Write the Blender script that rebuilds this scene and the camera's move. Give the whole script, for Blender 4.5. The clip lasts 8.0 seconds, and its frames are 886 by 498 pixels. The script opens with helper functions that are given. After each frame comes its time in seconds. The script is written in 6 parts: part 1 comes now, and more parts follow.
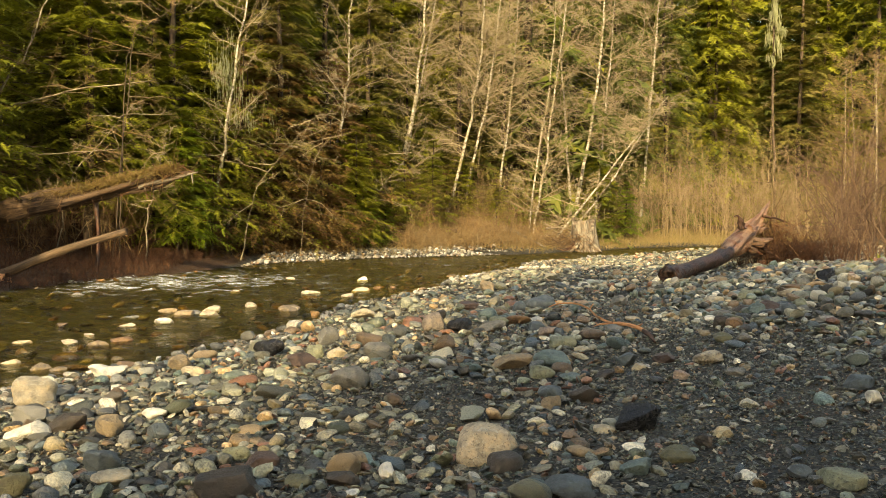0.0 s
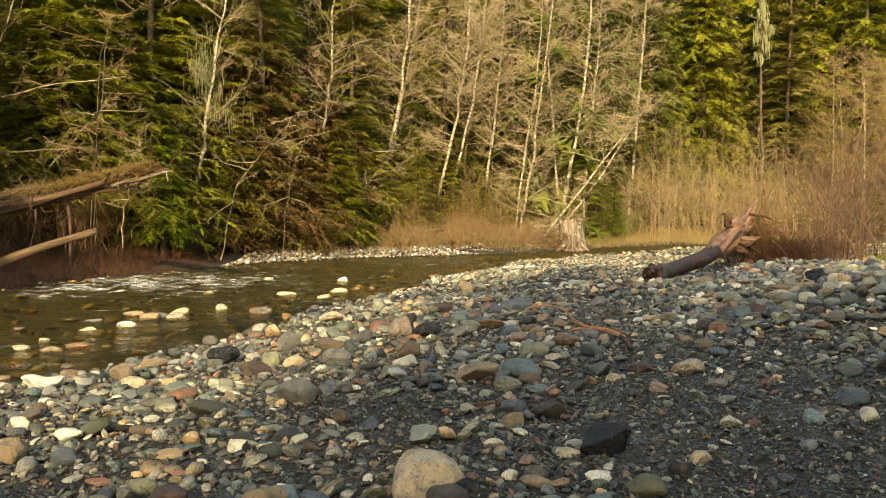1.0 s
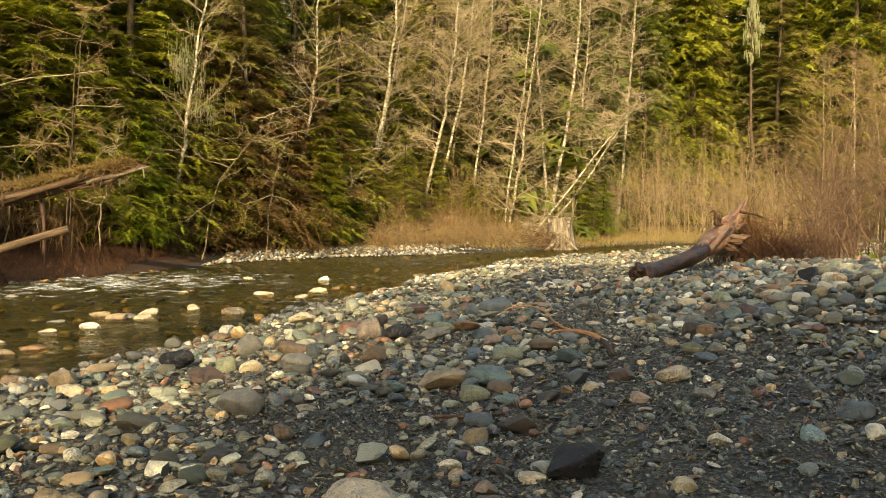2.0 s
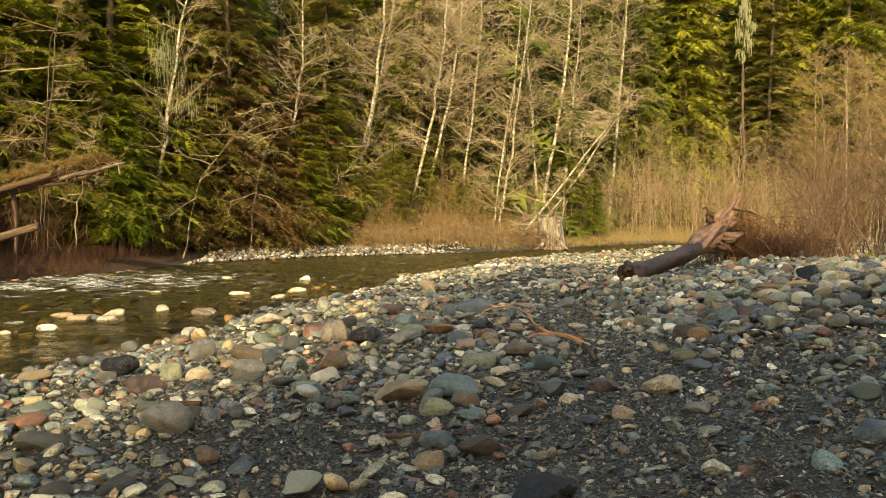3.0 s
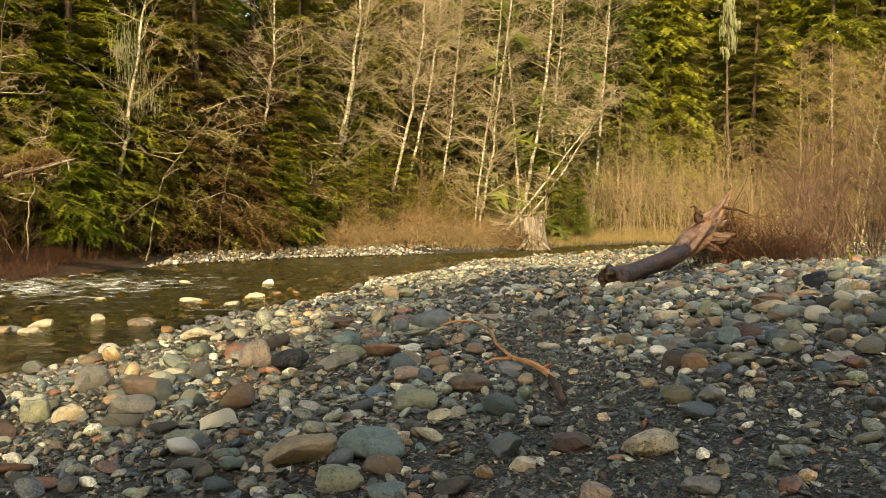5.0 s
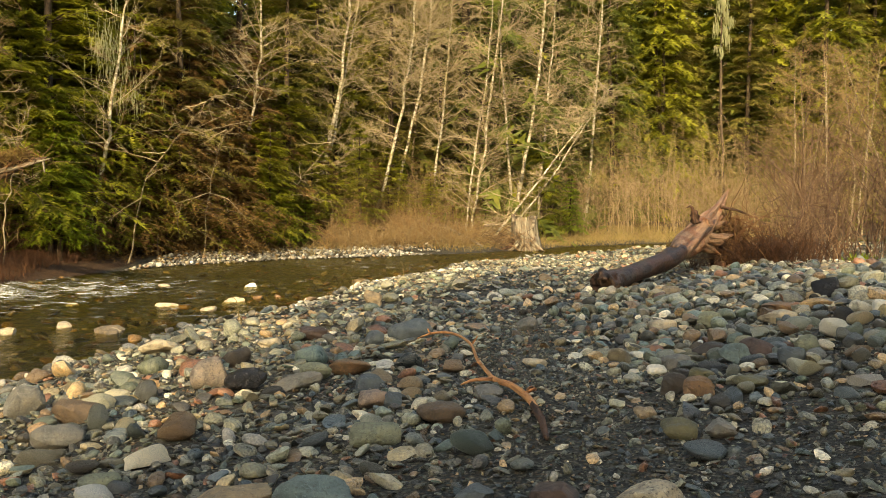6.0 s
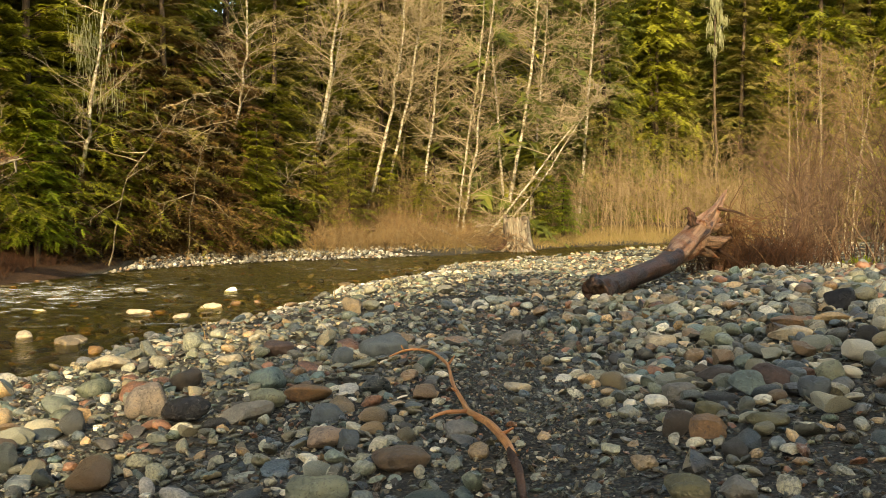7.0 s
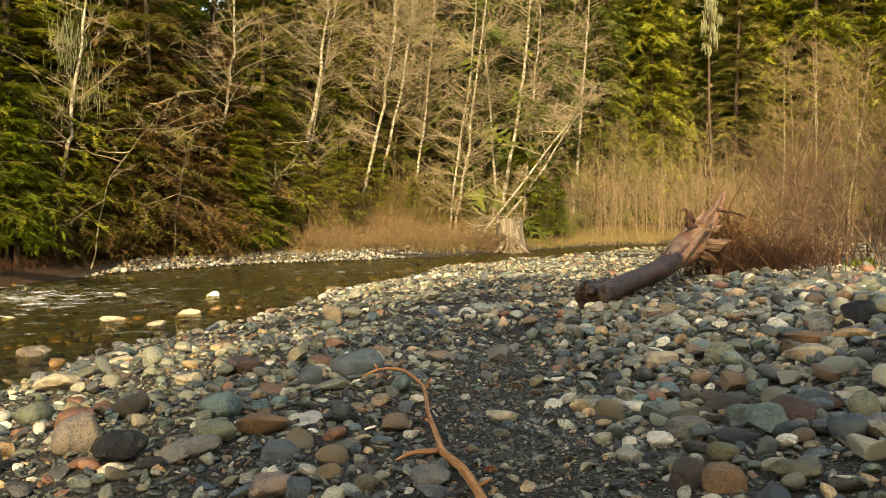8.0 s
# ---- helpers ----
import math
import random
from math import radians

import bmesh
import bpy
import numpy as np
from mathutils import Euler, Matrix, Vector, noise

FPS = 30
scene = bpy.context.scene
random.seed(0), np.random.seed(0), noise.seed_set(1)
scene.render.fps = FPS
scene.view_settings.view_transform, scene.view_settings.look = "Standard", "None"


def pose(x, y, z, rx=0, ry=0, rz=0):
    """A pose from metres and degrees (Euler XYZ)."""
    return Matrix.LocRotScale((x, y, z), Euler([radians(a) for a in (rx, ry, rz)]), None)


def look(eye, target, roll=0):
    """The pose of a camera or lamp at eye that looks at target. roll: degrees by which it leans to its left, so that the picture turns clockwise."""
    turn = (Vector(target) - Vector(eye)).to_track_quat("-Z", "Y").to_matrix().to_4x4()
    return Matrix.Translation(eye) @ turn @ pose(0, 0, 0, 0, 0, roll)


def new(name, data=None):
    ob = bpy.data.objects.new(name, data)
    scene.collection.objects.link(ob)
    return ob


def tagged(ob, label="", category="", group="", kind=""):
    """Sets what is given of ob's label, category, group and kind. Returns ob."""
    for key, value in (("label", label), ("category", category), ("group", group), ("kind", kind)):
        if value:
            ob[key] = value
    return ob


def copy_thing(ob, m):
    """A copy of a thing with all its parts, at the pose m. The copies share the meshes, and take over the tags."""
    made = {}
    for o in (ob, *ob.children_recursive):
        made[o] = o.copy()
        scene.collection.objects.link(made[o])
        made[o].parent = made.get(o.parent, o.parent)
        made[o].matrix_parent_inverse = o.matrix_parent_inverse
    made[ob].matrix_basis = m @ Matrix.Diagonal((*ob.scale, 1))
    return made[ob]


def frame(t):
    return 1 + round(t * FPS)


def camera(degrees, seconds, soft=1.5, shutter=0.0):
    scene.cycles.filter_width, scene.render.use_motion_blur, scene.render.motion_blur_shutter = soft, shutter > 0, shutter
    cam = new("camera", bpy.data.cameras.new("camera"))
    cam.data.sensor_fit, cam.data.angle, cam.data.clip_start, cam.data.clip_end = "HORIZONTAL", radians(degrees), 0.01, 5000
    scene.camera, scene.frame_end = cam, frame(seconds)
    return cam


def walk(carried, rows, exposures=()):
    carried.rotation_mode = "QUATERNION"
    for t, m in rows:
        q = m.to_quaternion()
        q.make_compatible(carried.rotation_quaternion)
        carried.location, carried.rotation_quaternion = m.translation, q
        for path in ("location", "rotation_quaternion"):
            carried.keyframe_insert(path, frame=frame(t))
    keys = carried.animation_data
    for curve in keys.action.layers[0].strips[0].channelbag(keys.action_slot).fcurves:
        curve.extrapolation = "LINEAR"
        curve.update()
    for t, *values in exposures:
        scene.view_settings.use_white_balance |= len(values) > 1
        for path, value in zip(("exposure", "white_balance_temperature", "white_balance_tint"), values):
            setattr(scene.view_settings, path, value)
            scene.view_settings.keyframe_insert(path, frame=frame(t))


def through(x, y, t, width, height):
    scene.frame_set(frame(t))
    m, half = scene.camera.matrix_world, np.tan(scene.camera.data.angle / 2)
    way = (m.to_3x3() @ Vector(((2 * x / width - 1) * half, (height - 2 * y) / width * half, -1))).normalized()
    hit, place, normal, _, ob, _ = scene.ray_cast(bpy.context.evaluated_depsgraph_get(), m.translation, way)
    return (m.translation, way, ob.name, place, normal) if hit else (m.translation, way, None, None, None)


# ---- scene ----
cam = camera(54.3, 8.0, 0.5)
PATH = [
    (0, (0.317, 0.888, 1.472), (0.314, 2.887, 1.409), 0.2),
    (0.5, (0.421, 1.126, 1.469), (0.429, 3.125, 1.405), 0.1),
    (1, (0.523, 1.375, 1.465), (0.543, 3.374, 1.4), 0.1),
    (1.5, (0.611, 1.609, 1.453), (0.642, 3.608, 1.387), 0.1),
    (3, (0.881, 2.447, 1.379), (0.94, 4.445, 1.313), 0.2),
    (3.5, (0.968, 2.742, 1.369), (1.036, 4.74, 1.303), 0.1),
    (4, (1.041, 3.016, 1.366), (1.118, 5.013, 1.3), 0.1),
    (4.5, (1.124, 3.331, 1.372), (1.209, 5.329, 1.306), 0.1),
    (5, (1.197, 3.608, 1.378), (1.291, 5.605, 1.312), 0.1),
    (6.5, (1.426, 4.49, 1.413), (1.541, 6.486, 1.347), -0.1),
    (7, (1.505, 4.799, 1.432), (1.628, 6.794, 1.366), -0.1),
    (7.5, (1.569, 5.062, 1.452), (1.699, 7.057, 1.386), -0.2),
    (8, (1.641, 5.356, 1.464), (1.777, 7.35, 1.398), -0.2),
]
walk(cam, [(t, look(eye, target, roll)) for t, eye, target, roll in PATH], [(0.0, 1.70, 8900, 4), (8.0, 1.59, 8900, 4)])

# ---- sky and sun ----
SUN_FROM = (-0.20, -0.98)      # plan direction towards the sun
SUN_HIGH = 27.0                # degrees above the horizon
world = bpy.data.worlds.new("sky")
scene.world = world
world.use_nodes = True
wt = world.node_tree
sky = wt.nodes.new("ShaderNodeTexSky")
sky.sky_type = "NISHITA"
sky.sun_disc = False
sky.sun_elevation = radians(SUN_HIGH)
sky.sun_rotation = math.atan2(SUN_FROM[0], SUN_FROM[1])
sky.air_density, sky.dust_density = 1.0, 2.0
backing = wt.nodes["Background"]
backing.inputs["Strength"].default_value = 0.15
wt.links.new(sky.outputs["Color"], backing.inputs["Color"])
sun_data = bpy.data.lights.new("sun", "SUN")
sun_data.energy, sun_data.angle, sun_data.color = 3.05, radians(1.2), (1.0, 0.86, 0.64)
sun = new("sun", sun_data)
_s = Vector((SUN_FROM[0], SUN_FROM[1], 0)).normalized() * math.cos(radians(SUN_HIGH)) + Vector((0, 0, math.sin(radians(SUN_HIGH))))
sun.matrix_world = look(_s * 60, (0, 0, 0))


# ---- materials ----
class Nodes:
    """A small writer of node trees."""

    def __init__(self, name):
        self.mat = bpy.data.materials.new(name)
        self.mat.use_nodes = True
        self.t = self.mat.node_tree
        self.bsdf = self.t.nodes["Principled BSDF"]
        self.out = self.t.nodes["Material Output"]

    def add(self, kind, **given):
        n = self.t.nodes.new("ShaderNode" + kind)
        for k, v in given.items():
            if k in n.inputs:
                self.put(v, n.inputs[k])
        return n

    def put(self, v, socket):
        if hasattr(v, "links"):
            self.t.links.new(v, socket)
        else:
            socket.default_value = v

    def coord(self, what="Object"):
        return self.add("TexCoord").outputs[what]

    def scaled(self, vec, s):
        m = self.add("Mapping")
        self.put(vec, m.inputs["Vector"])
        m.inputs["Scale"].default_value = s if isinstance(s, tuple) else (s, s, s)
        return m.outputs["Vector"]

    def noise(self, vec, scale, detail=4.0, rough=0.55, distort=0.0):
        n = self.add("TexNoise", Scale=scale, Detail=detail, Roughness=rough, Distortion=distort)
        self.put(vec, n.inputs["Vector"])
        return n.outputs["Fac"]

    def voronoi(self, vec, scale, out="Distance", feature="F1"):
        n = self.add("TexVoronoi", Scale=scale)
        n.feature = feature
        self.put(vec, n.inputs["Vector"])
        return n.outputs[out]

    def ramp(self, fac, stops, mode="LINEAR"):
        n = self.add("ValToRGB")
        n.color_ramp.interpolation = mode
        e = n.color_ramp.elements
        while len(e) < len(stops):
            e.new(0.5)
        for k, (p, c) in zip(e, stops):
            k.position, k.color = p, (*c, 1) if len(c) == 3 else c
        self.put(fac, n.inputs["Fac"])
        return n.outputs["Color"]

    def mix(self, fac, a, b, mode="MIX"):
        n = self.add("Mix")
        n.data_type, n.blend_type = "RGBA", mode
        self.put(fac, n.inputs[0])
        for v, s in ((a, n.inputs[6]), (b, n.inputs[7])):
            self.put((*v, 1) if isinstance(v, tuple) and len(v) == 3 else v, s)
        return n.outputs[2]

    def calc(self, op, a, b=0.0, clamp=False):
        n = self.add("Math")
        n.operation, n.use_clamp = op, clamp
        self.put(a, n.inputs[0])
        self.put(b, n.inputs[1])
        return n.outputs[0]

    def span(self, v, a, b, c=0.0, d=1.0):
        n = self.add("MapRange")
        self.put(v, n.inputs["Value"])
        for k, x in zip(("From Min", "From Max", "To Min", "To Max"), (a, b, c, d)):
            n.inputs[k].default_value = x
        return n.outputs["Result"]

    def attribute(self, name):
        n = self.add("Attribute")
        n.attribute_name = name
        return n.outputs["Fac"]

    def bump(self, height, strength=0.5, distance=0.02):
        n = self.add("Bump", Strength=strength, Distance=distance)
        self.put(height, n.inputs["Height"])
        self.put(n.outputs["Normal"], self.bsdf.inputs["Normal"])
        return n.outputs["Normal"]

    def done(self, colour, rough=0.8, spec=0.4):
        self.put((*colour, 1) if isinstance(colour, tuple) and len(colour) == 3 else colour, self.bsdf.inputs["Base Color"])
        self.put(rough, self.bsdf.inputs["Roughness"])
        self.put(spec, self.bsdf.inputs["Specular IOR Level"])
        return self.mat


def stops_of(colours):
    return [(i / len(colours), c) for i, c in enumerate(colours)]


DARK_PALETTE = [
    (0.098, 0.109, 0.095), (0.191, 0.174, 0.119), (0.051, 0.068, 0.075), (0.251, 0.206, 0.124), (0.124, 0.141, 0.099), (0.331, 0.304, 0.222),
    (0.067, 0.069, 0.064), (0.207, 0.216, 0.166), (0.160, 0.106, 0.059), (0.101, 0.141, 0.126), (0.358, 0.252, 0.138), (0.154, 0.148, 0.101),
    (0.046, 0.042, 0.035), (0.257, 0.253, 0.191), (0.187, 0.091, 0.053), (0.131, 0.154, 0.120), (0.508, 0.466, 0.359), (0.090, 0.087, 0.067),
    (0.197, 0.191, 0.130), (0.080, 0.098, 0.102)]
PALE_PALETTE = [
    (0.244, 0.230, 0.195), (0.142, 0.138, 0.117), (0.302, 0.288, 0.252), (0.192, 0.164, 0.121), (0.096, 0.096, 0.085), (0.262, 0.240, 0.198),
    (0.436, 0.421, 0.372), (0.172, 0.172, 0.154), (0.193, 0.129, 0.080), (0.125, 0.125, 0.113), (0.282, 0.269, 0.229), (0.067, 0.067, 0.064),
    (0.210, 0.205, 0.185), (0.145, 0.121, 0.089), (0.338, 0.317, 0.278), (0.107, 0.114, 0.110)]


def stone_material(name, palette, source="island", rough=(0.20, 0.52)):
    n = Nodes(name)
    co = n.coord()
    if source == "island":
        pick = n.add("NewGeometry").outputs["Random Per Island"]
    else:
        pick = n.add("ObjectInfo").outputs["Random"]
    base = n.ramp(pick, stops_of(palette), "CONSTANT")
    pick2 = n.calc("FRACT", n.calc("MULTIPLY", pick, 37.7))
    shade = n.span(pick2, 0, 1, 0.55, 1.55)
    shifted = n.add("VectorMath")
    shifted.operation = "ADD"
    n.put(co, shifted.inputs[0])
    n.put(n.calc("MULTIPLY", pick, 91.0), shifted.inputs[1])
    vec = shifted.outputs[0]
    grain = n.noise(vec, 95.0, 4.0, 0.75)
    blotch = n.noise(vec, 20.0, 5.0, 0.65)
    specks = n.calc("GREATER_THAN", n.calc("FRACT", n.calc("MULTIPLY", pick, 23.1)), 0.6)
    c = n.mix(n.span(specks, 0, 1, 0.6, 1.0), base, n.mix(1.0, base, n.ramp(grain, [(0.36, (0.34, 0.34, 0.34)), (0.5, (1, 1, 1)), (0.64, (1.6, 1.58, 1.5))]), "MULTIPLY"))
    c = n.mix(1.0, c, n.ramp(blotch, [(0.32, (0.62, 0.64, 0.66)), (0.5, (1, 1, 1)), (0.68, (1.28, 1.2, 1.06))]), "MULTIPLY")
    tone = n.add("HueSaturation")
    n.put(c, tone.inputs["Color"])
    n.put(shade, tone.inputs["Value"])
    vein = n.ramp(n.noise(n.scaled(vec, (6, 14, 30)), 1.0, 3.0, 0.5, 1.2), [(0.485, (0, 0, 0)), (0.5, (1, 1, 1)), (0.515, (0, 0, 0))])
    has = n.calc("GREATER_THAN", n.calc("FRACT", n.calc("MULTIPLY", pick, 13.3)), 0.72)
    c = n.mix(n.calc("MULTIPLY", n.calc("MULTIPLY", vein, has), 0.4), tone.outputs["Color"], (0.5, 0.46, 0.38))
    n.bump(n.mix(0.3, blotch, grain), 0.75, 0.022)
    return n.done(c, n.span(blotch, 0.3, 0.7, *rough), 0.5)


def plain_stone(name, colour, speck=0.5, rough=0.6, tint=(1.15, 1.0, 0.8), fleck=(0.06, 0.055, 0.05)):
    n = Nodes(name)
    co = n.coord()
    grain = n.noise(co, 90.0, 4.0, 0.75)
    blotch = n.noise(co, 13.0, 6.0, 0.65)
    c = n.mix(n.calc("MULTIPLY", n.span(blotch, 0.4, 0.75), 0.6), colour, tuple(min(1, a * b) for a, b in zip(colour, tint)))
    c = n.mix(1.0, c, n.ramp(blotch, [(0.34, (0.55, 0.55, 0.55)), (0.5, (1, 1, 1)), (0.68, (1.3, 1.27, 1.2))]), "MULTIPLY")
    crack = n.ramp(n.noise(n.scaled(co, (9, 13, 24)), 1.0, 3.0, 0.5, 1.4), [(0.485, (0, 0, 0)), (0.5, (1, 1, 1)), (0.512, (0, 0, 0))])
    c = n.mix(n.calc("MULTIPLY", crack, 0.45), c, tuple(min(0.7, 0.02 + a * 2.0) for a in colour))
    c = n.mix(n.calc("MULTIPLY", n.span(grain, 0.54, 0.62), speck), c, fleck)
    c = n.mix(n.calc("MULTIPLY", n.span(grain, 0.42, 0.30), speck * 0.6), c, tuple(min(0.8, a * 1.7) for a in colour))
    n.bump(n.mix(0.35, blotch, grain), 1.0, 0.032)
    return n.done(c, n.span(blotch, 0.3, 0.7, rough - 0.1, rough + 0.12), 0.45)


def ground_material():
    n = Nodes("gravel_and_soil")
    co = n.coord()
    cells = n.add("TexVoronoi", Scale=55.0)
    n.put(co, cells.inputs["Vector"])
    fine = n.add("TexVoronoi", Scale=170.0)
    n.put(co, fine.inputs["Vector"])
    hue = n.add("SeparateColor")
    n.put(cells.outputs["Color"], hue.inputs["Color"])
    hue2 = n.add("SeparateColor")
    n.put(fine.outputs["Color"], hue2.inputs["Color"])
    chips = n.ramp(hue.outputs[0], stops_of(DARK_PALETTE[:12] + [(0.3, 0.28, 0.23)]), "CONSTANT")
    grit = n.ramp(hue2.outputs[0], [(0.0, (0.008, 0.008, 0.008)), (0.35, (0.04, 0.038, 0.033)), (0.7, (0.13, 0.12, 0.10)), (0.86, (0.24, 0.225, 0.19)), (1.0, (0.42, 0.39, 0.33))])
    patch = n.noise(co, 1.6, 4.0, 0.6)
    # Chips darken towards their edges: the shade of the gaps, put into the colour.
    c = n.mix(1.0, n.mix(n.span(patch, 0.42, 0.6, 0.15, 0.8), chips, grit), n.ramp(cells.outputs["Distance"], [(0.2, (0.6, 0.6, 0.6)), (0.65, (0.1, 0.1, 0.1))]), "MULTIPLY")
    c = n.mix(n.calc("MULTIPLY", n.span(n.noise(co, 0.9, 3.0), 0.5, 0.7), 0.35), c, (0.06, 0.045, 0.03))
    litter = n.ramp(n.noise(co, 16.0, 5.0, 0.7), [(0.3, (0.014, 0.008, 0.005)), (0.5, (0.05, 0.024, 0.011)), (0.62, (0.10, 0.05, 0.02)), (0.75, (0.04, 0.036, 0.013))])
    c = n.mix(n.attribute("litter"), c, litter)
    bed = n.ramp(n.noise(co, 6.0, 4.0, 0.6), [(0.3, (0.07, 0.062, 0.022)), (0.55, (0.18, 0.155, 0.058)), (0.72, (0.32, 0.24, 0.085))])
    c = n.mix(n.attribute("bed"), c, bed)
    h = n.mix(0.4, cells.outputs["Distance"], fine.outputs["Distance"])
    n.bump(n.calc("SUBTRACT", 1.0, h), 1.0, 0.03)
    return n.done(c, n.span(patch, 0.3, 0.7, 0.6, 0.85), 0.35)


def water_material():
    n = Nodes("river_water")
    co = n.coord()
    w1 = n.noise(n.scaled(co, (2.0, 4.4, 1.0)), 1.0, 4.0, 0.6, 0.5)
    w2 = n.noise(n.scaled(co, (9.0, 15.0, 1.0)), 1.0, 2.0, 0.5, 0.3)
    bump = n.add("Bump", Strength=1.0, Distance=0.24)
    n.put(n.calc("ADD", w1, n.calc("MULTIPLY", w2, 0.22)), bump.inputs["Height"])
    gloss = n.add("BsdfGlossy", Color=(1, 1, 1, 1), Roughness=0.04)
    n.put(bump.outputs["Normal"], gloss.inputs["Normal"])
    clear = n.add("BsdfTransparent", Color=(0.78, 0.75, 0.43, 1))
    fres = n.add("Fresnel", IOR=1.33)
    n.put(bump.outputs["Normal"], fres.inputs["Normal"])
    both = n.add("MixShader")
    n.put(fres.outputs[0], both.inputs[0])
    n.put(clear.outputs[0], both.inputs[1])
    n.put(gloss.outputs[0], both.inputs[2])
    foam = n.add("BsdfDiffuse", Color=(0.58, 0.60, 0.57, 1))
    streak = n.noise(n.scaled(co, (1.5, 4.6, 1.0)), 1.0, 5.0, 0.66, 1.0)
    mask = n.calc("MULTIPLY", n.span(n.calc("ADD", streak, n.calc("MULTIPLY", n.attribute("riffle"), 0.20)), 0.645, 0.79), n.span(n.noise(co, 26.0, 2.0), 0.35, 0.6), True)
    last = n.add("MixShader")
    n.put(mask, last.inputs[0])
    n.put(both.outputs[0], last.inputs[1])
    n.put(foam.outputs[0], last.inputs[2])
    n.t.links.new(last.outputs[0], n.out.inputs["Surface"])
    return n.mat


def leaf_material(name, shades, through=0.47):
    """Foliage: a tone of its own for each spray, and light that comes through."""
    n = Nodes(name)
    rnd = n.add("NewGeometry").outputs["Random Per Island"]
    patch = n.noise(n.coord(), 0.9, 3.0, 0.6)
    tone = n.calc("ADD", n.calc("MULTIPLY", rnd, 0.55), n.span(patch, 0.3, 0.7, 0.0, 0.45))
    own = n.calc("MULTIPLY", n.calc("SUBTRACT", n.add("ObjectInfo").outputs["Random"], 0.5), 0.25)
    c = n.ramp(n.calc("ADD", tone, own), [(i / (len(shades) - 1), s) for i, s in enumerate(shades)])
    n.done(c, 0.55, 0.3)
    tr = n.add("BsdfTranslucent")
    n.put(c, tr.inputs["Color"])
    m = n.add("MixShader")
    m.inputs[0].default_value = through
    n.put(n.bsdf.outputs[0], m.inputs[1])
    n.put(tr.outputs[0], m.inputs[2])
    n.t.links.new(m.outputs[0], n.out.inputs["Surface"])
    return n.mat


def bark_material(name, light, dark, scale=(6, 6, 2.2), cover=0.5, moss=None):
    n = Nodes(name)
    co = n.coord()
    a = n.noise(n.scaled(co, scale), 1.0, 5.0, 0.65)
    b = n.noise(co, 45.0, 3.0, 0.6)
    c = n.mix(n.span(a, cover - 0.07, cover + 0.09), light, dark)
    c = n.mix(n.calc("MULTIPLY", n.span(b, 0.5, 0.75), 0.45), c, dark)
    if moss:
        c = n.mix(n.calc("MULTIPLY", n.span(n.noise(co, 1.7, 3.0), 0.5, 0.62), 0.7), c, moss)
    n.bump(n.mix(0.5, a, b), 0.6, 0.02)
    return n.done(c, 0.85, 0.25)


def twig_material(name, colours):
    n = Nodes(name)
    rnd = n.add("NewGeometry").outputs["Random Per Island"]
    c = n.ramp(rnd, stops_of(colours), "LINEAR")
    c = n.mix(n.calc("MULTIPLY", n.noise(n.coord(), 30.0, 2.0), 0.3), c, tuple(x * 0.5 for x in colours[0]))
    return n.done(c, 0.75, 0.3)


BAR_STONE = stone_material("bar_stone", DARK_PALETTE)
BAR_STONE_ONE = stone_material("bar_cobble", DARK_PALETTE, "object")
CHIP_STONE = stone_material("slaty_chips", [tuple(v * k for v in c) for c, k in zip(DARK_PALETTE, (0.6, 0.48, 0.78, 0.54) * 5)])
SHORE_STONE = stone_material("shore_stone", PALE_PALETTE, "island", (0.5, 0.8))
SHORE_STONE_ONE = stone_material("shore_cobble", PALE_PALETTE, "object", (0.5, 0.8))
BED_STONE = stone_material("bed_stone", [(0.17, 0.115, 0.05), (0.09, 0.075, 0.036), (0.25, 0.19, 0.10), (0.055, 0.046, 0.028), (0.24, 0.13, 0.042), (0.13, 0.11, 0.064)])
GROUND = ground_material()
WATER = water_material()
HEMLOCK = leaf_material("hemlock_needles", [(0.085, 0.095, 0.012), (0.17, 0.178, 0.019), (0.255, 0.26, 0.028), (0.345, 0.33, 0.042)])
CEDAR = leaf_material("cedar_sprays", [(0.07, 0.11, 0.010), (0.14, 0.19, 0.016), (0.215, 0.275, 0.024), (0.30, 0.34, 0.038)])
DARK_FIR = leaf_material("dark_fir_needles", [(0.045, 0.06, 0.016), (0.095, 0.115, 0.024), (0.16, 0.185, 0.036), (0.23, 0.225, 0.05)])
OLIVE = leaf_material("olive_needles", [(0.08, 0.07, 0.018), (0.145, 0.125, 0.03), (0.20, 0.175, 0.042), (0.26, 0.225, 0.06)])
CONIFER_BARK = bark_material("conifer_bark", (0.10, 0.07, 0.045), (0.035, 0.025, 0.018))
DEAD_TWIG = twig_material("dead_twigs", [(0.13, 0.075, 0.035), (0.20, 0.13, 0.065), (0.08, 0.05, 0.028)])
LITTER_TWIG = twig_material("rusty_dead_fern", [(0.14, 0.065, 0.023), (0.21, 0.115, 0.042), (0.06, 0.028, 0.012), (0.24, 0.16, 0.066)])
TAN_TWIG = twig_material("tan_dead_twigs", [(0.19, 0.125, 0.06), (0.30, 0.22, 0.12), (0.11, 0.07, 0.032), (0.24, 0.15, 0.06)])
DULL_BARK = bark_material("dull_alder_bark", (0.30, 0.25, 0.17), (0.10, 0.075, 0.045), (5, 5, 7), 0.5)
ALDER_BARK = bark_material("alder_bark", (0.44, 0.40, 0.31), (0.10, 0.078, 0.05), (6, 6, 9), 0.49, (0.17, 0.15, 0.06))
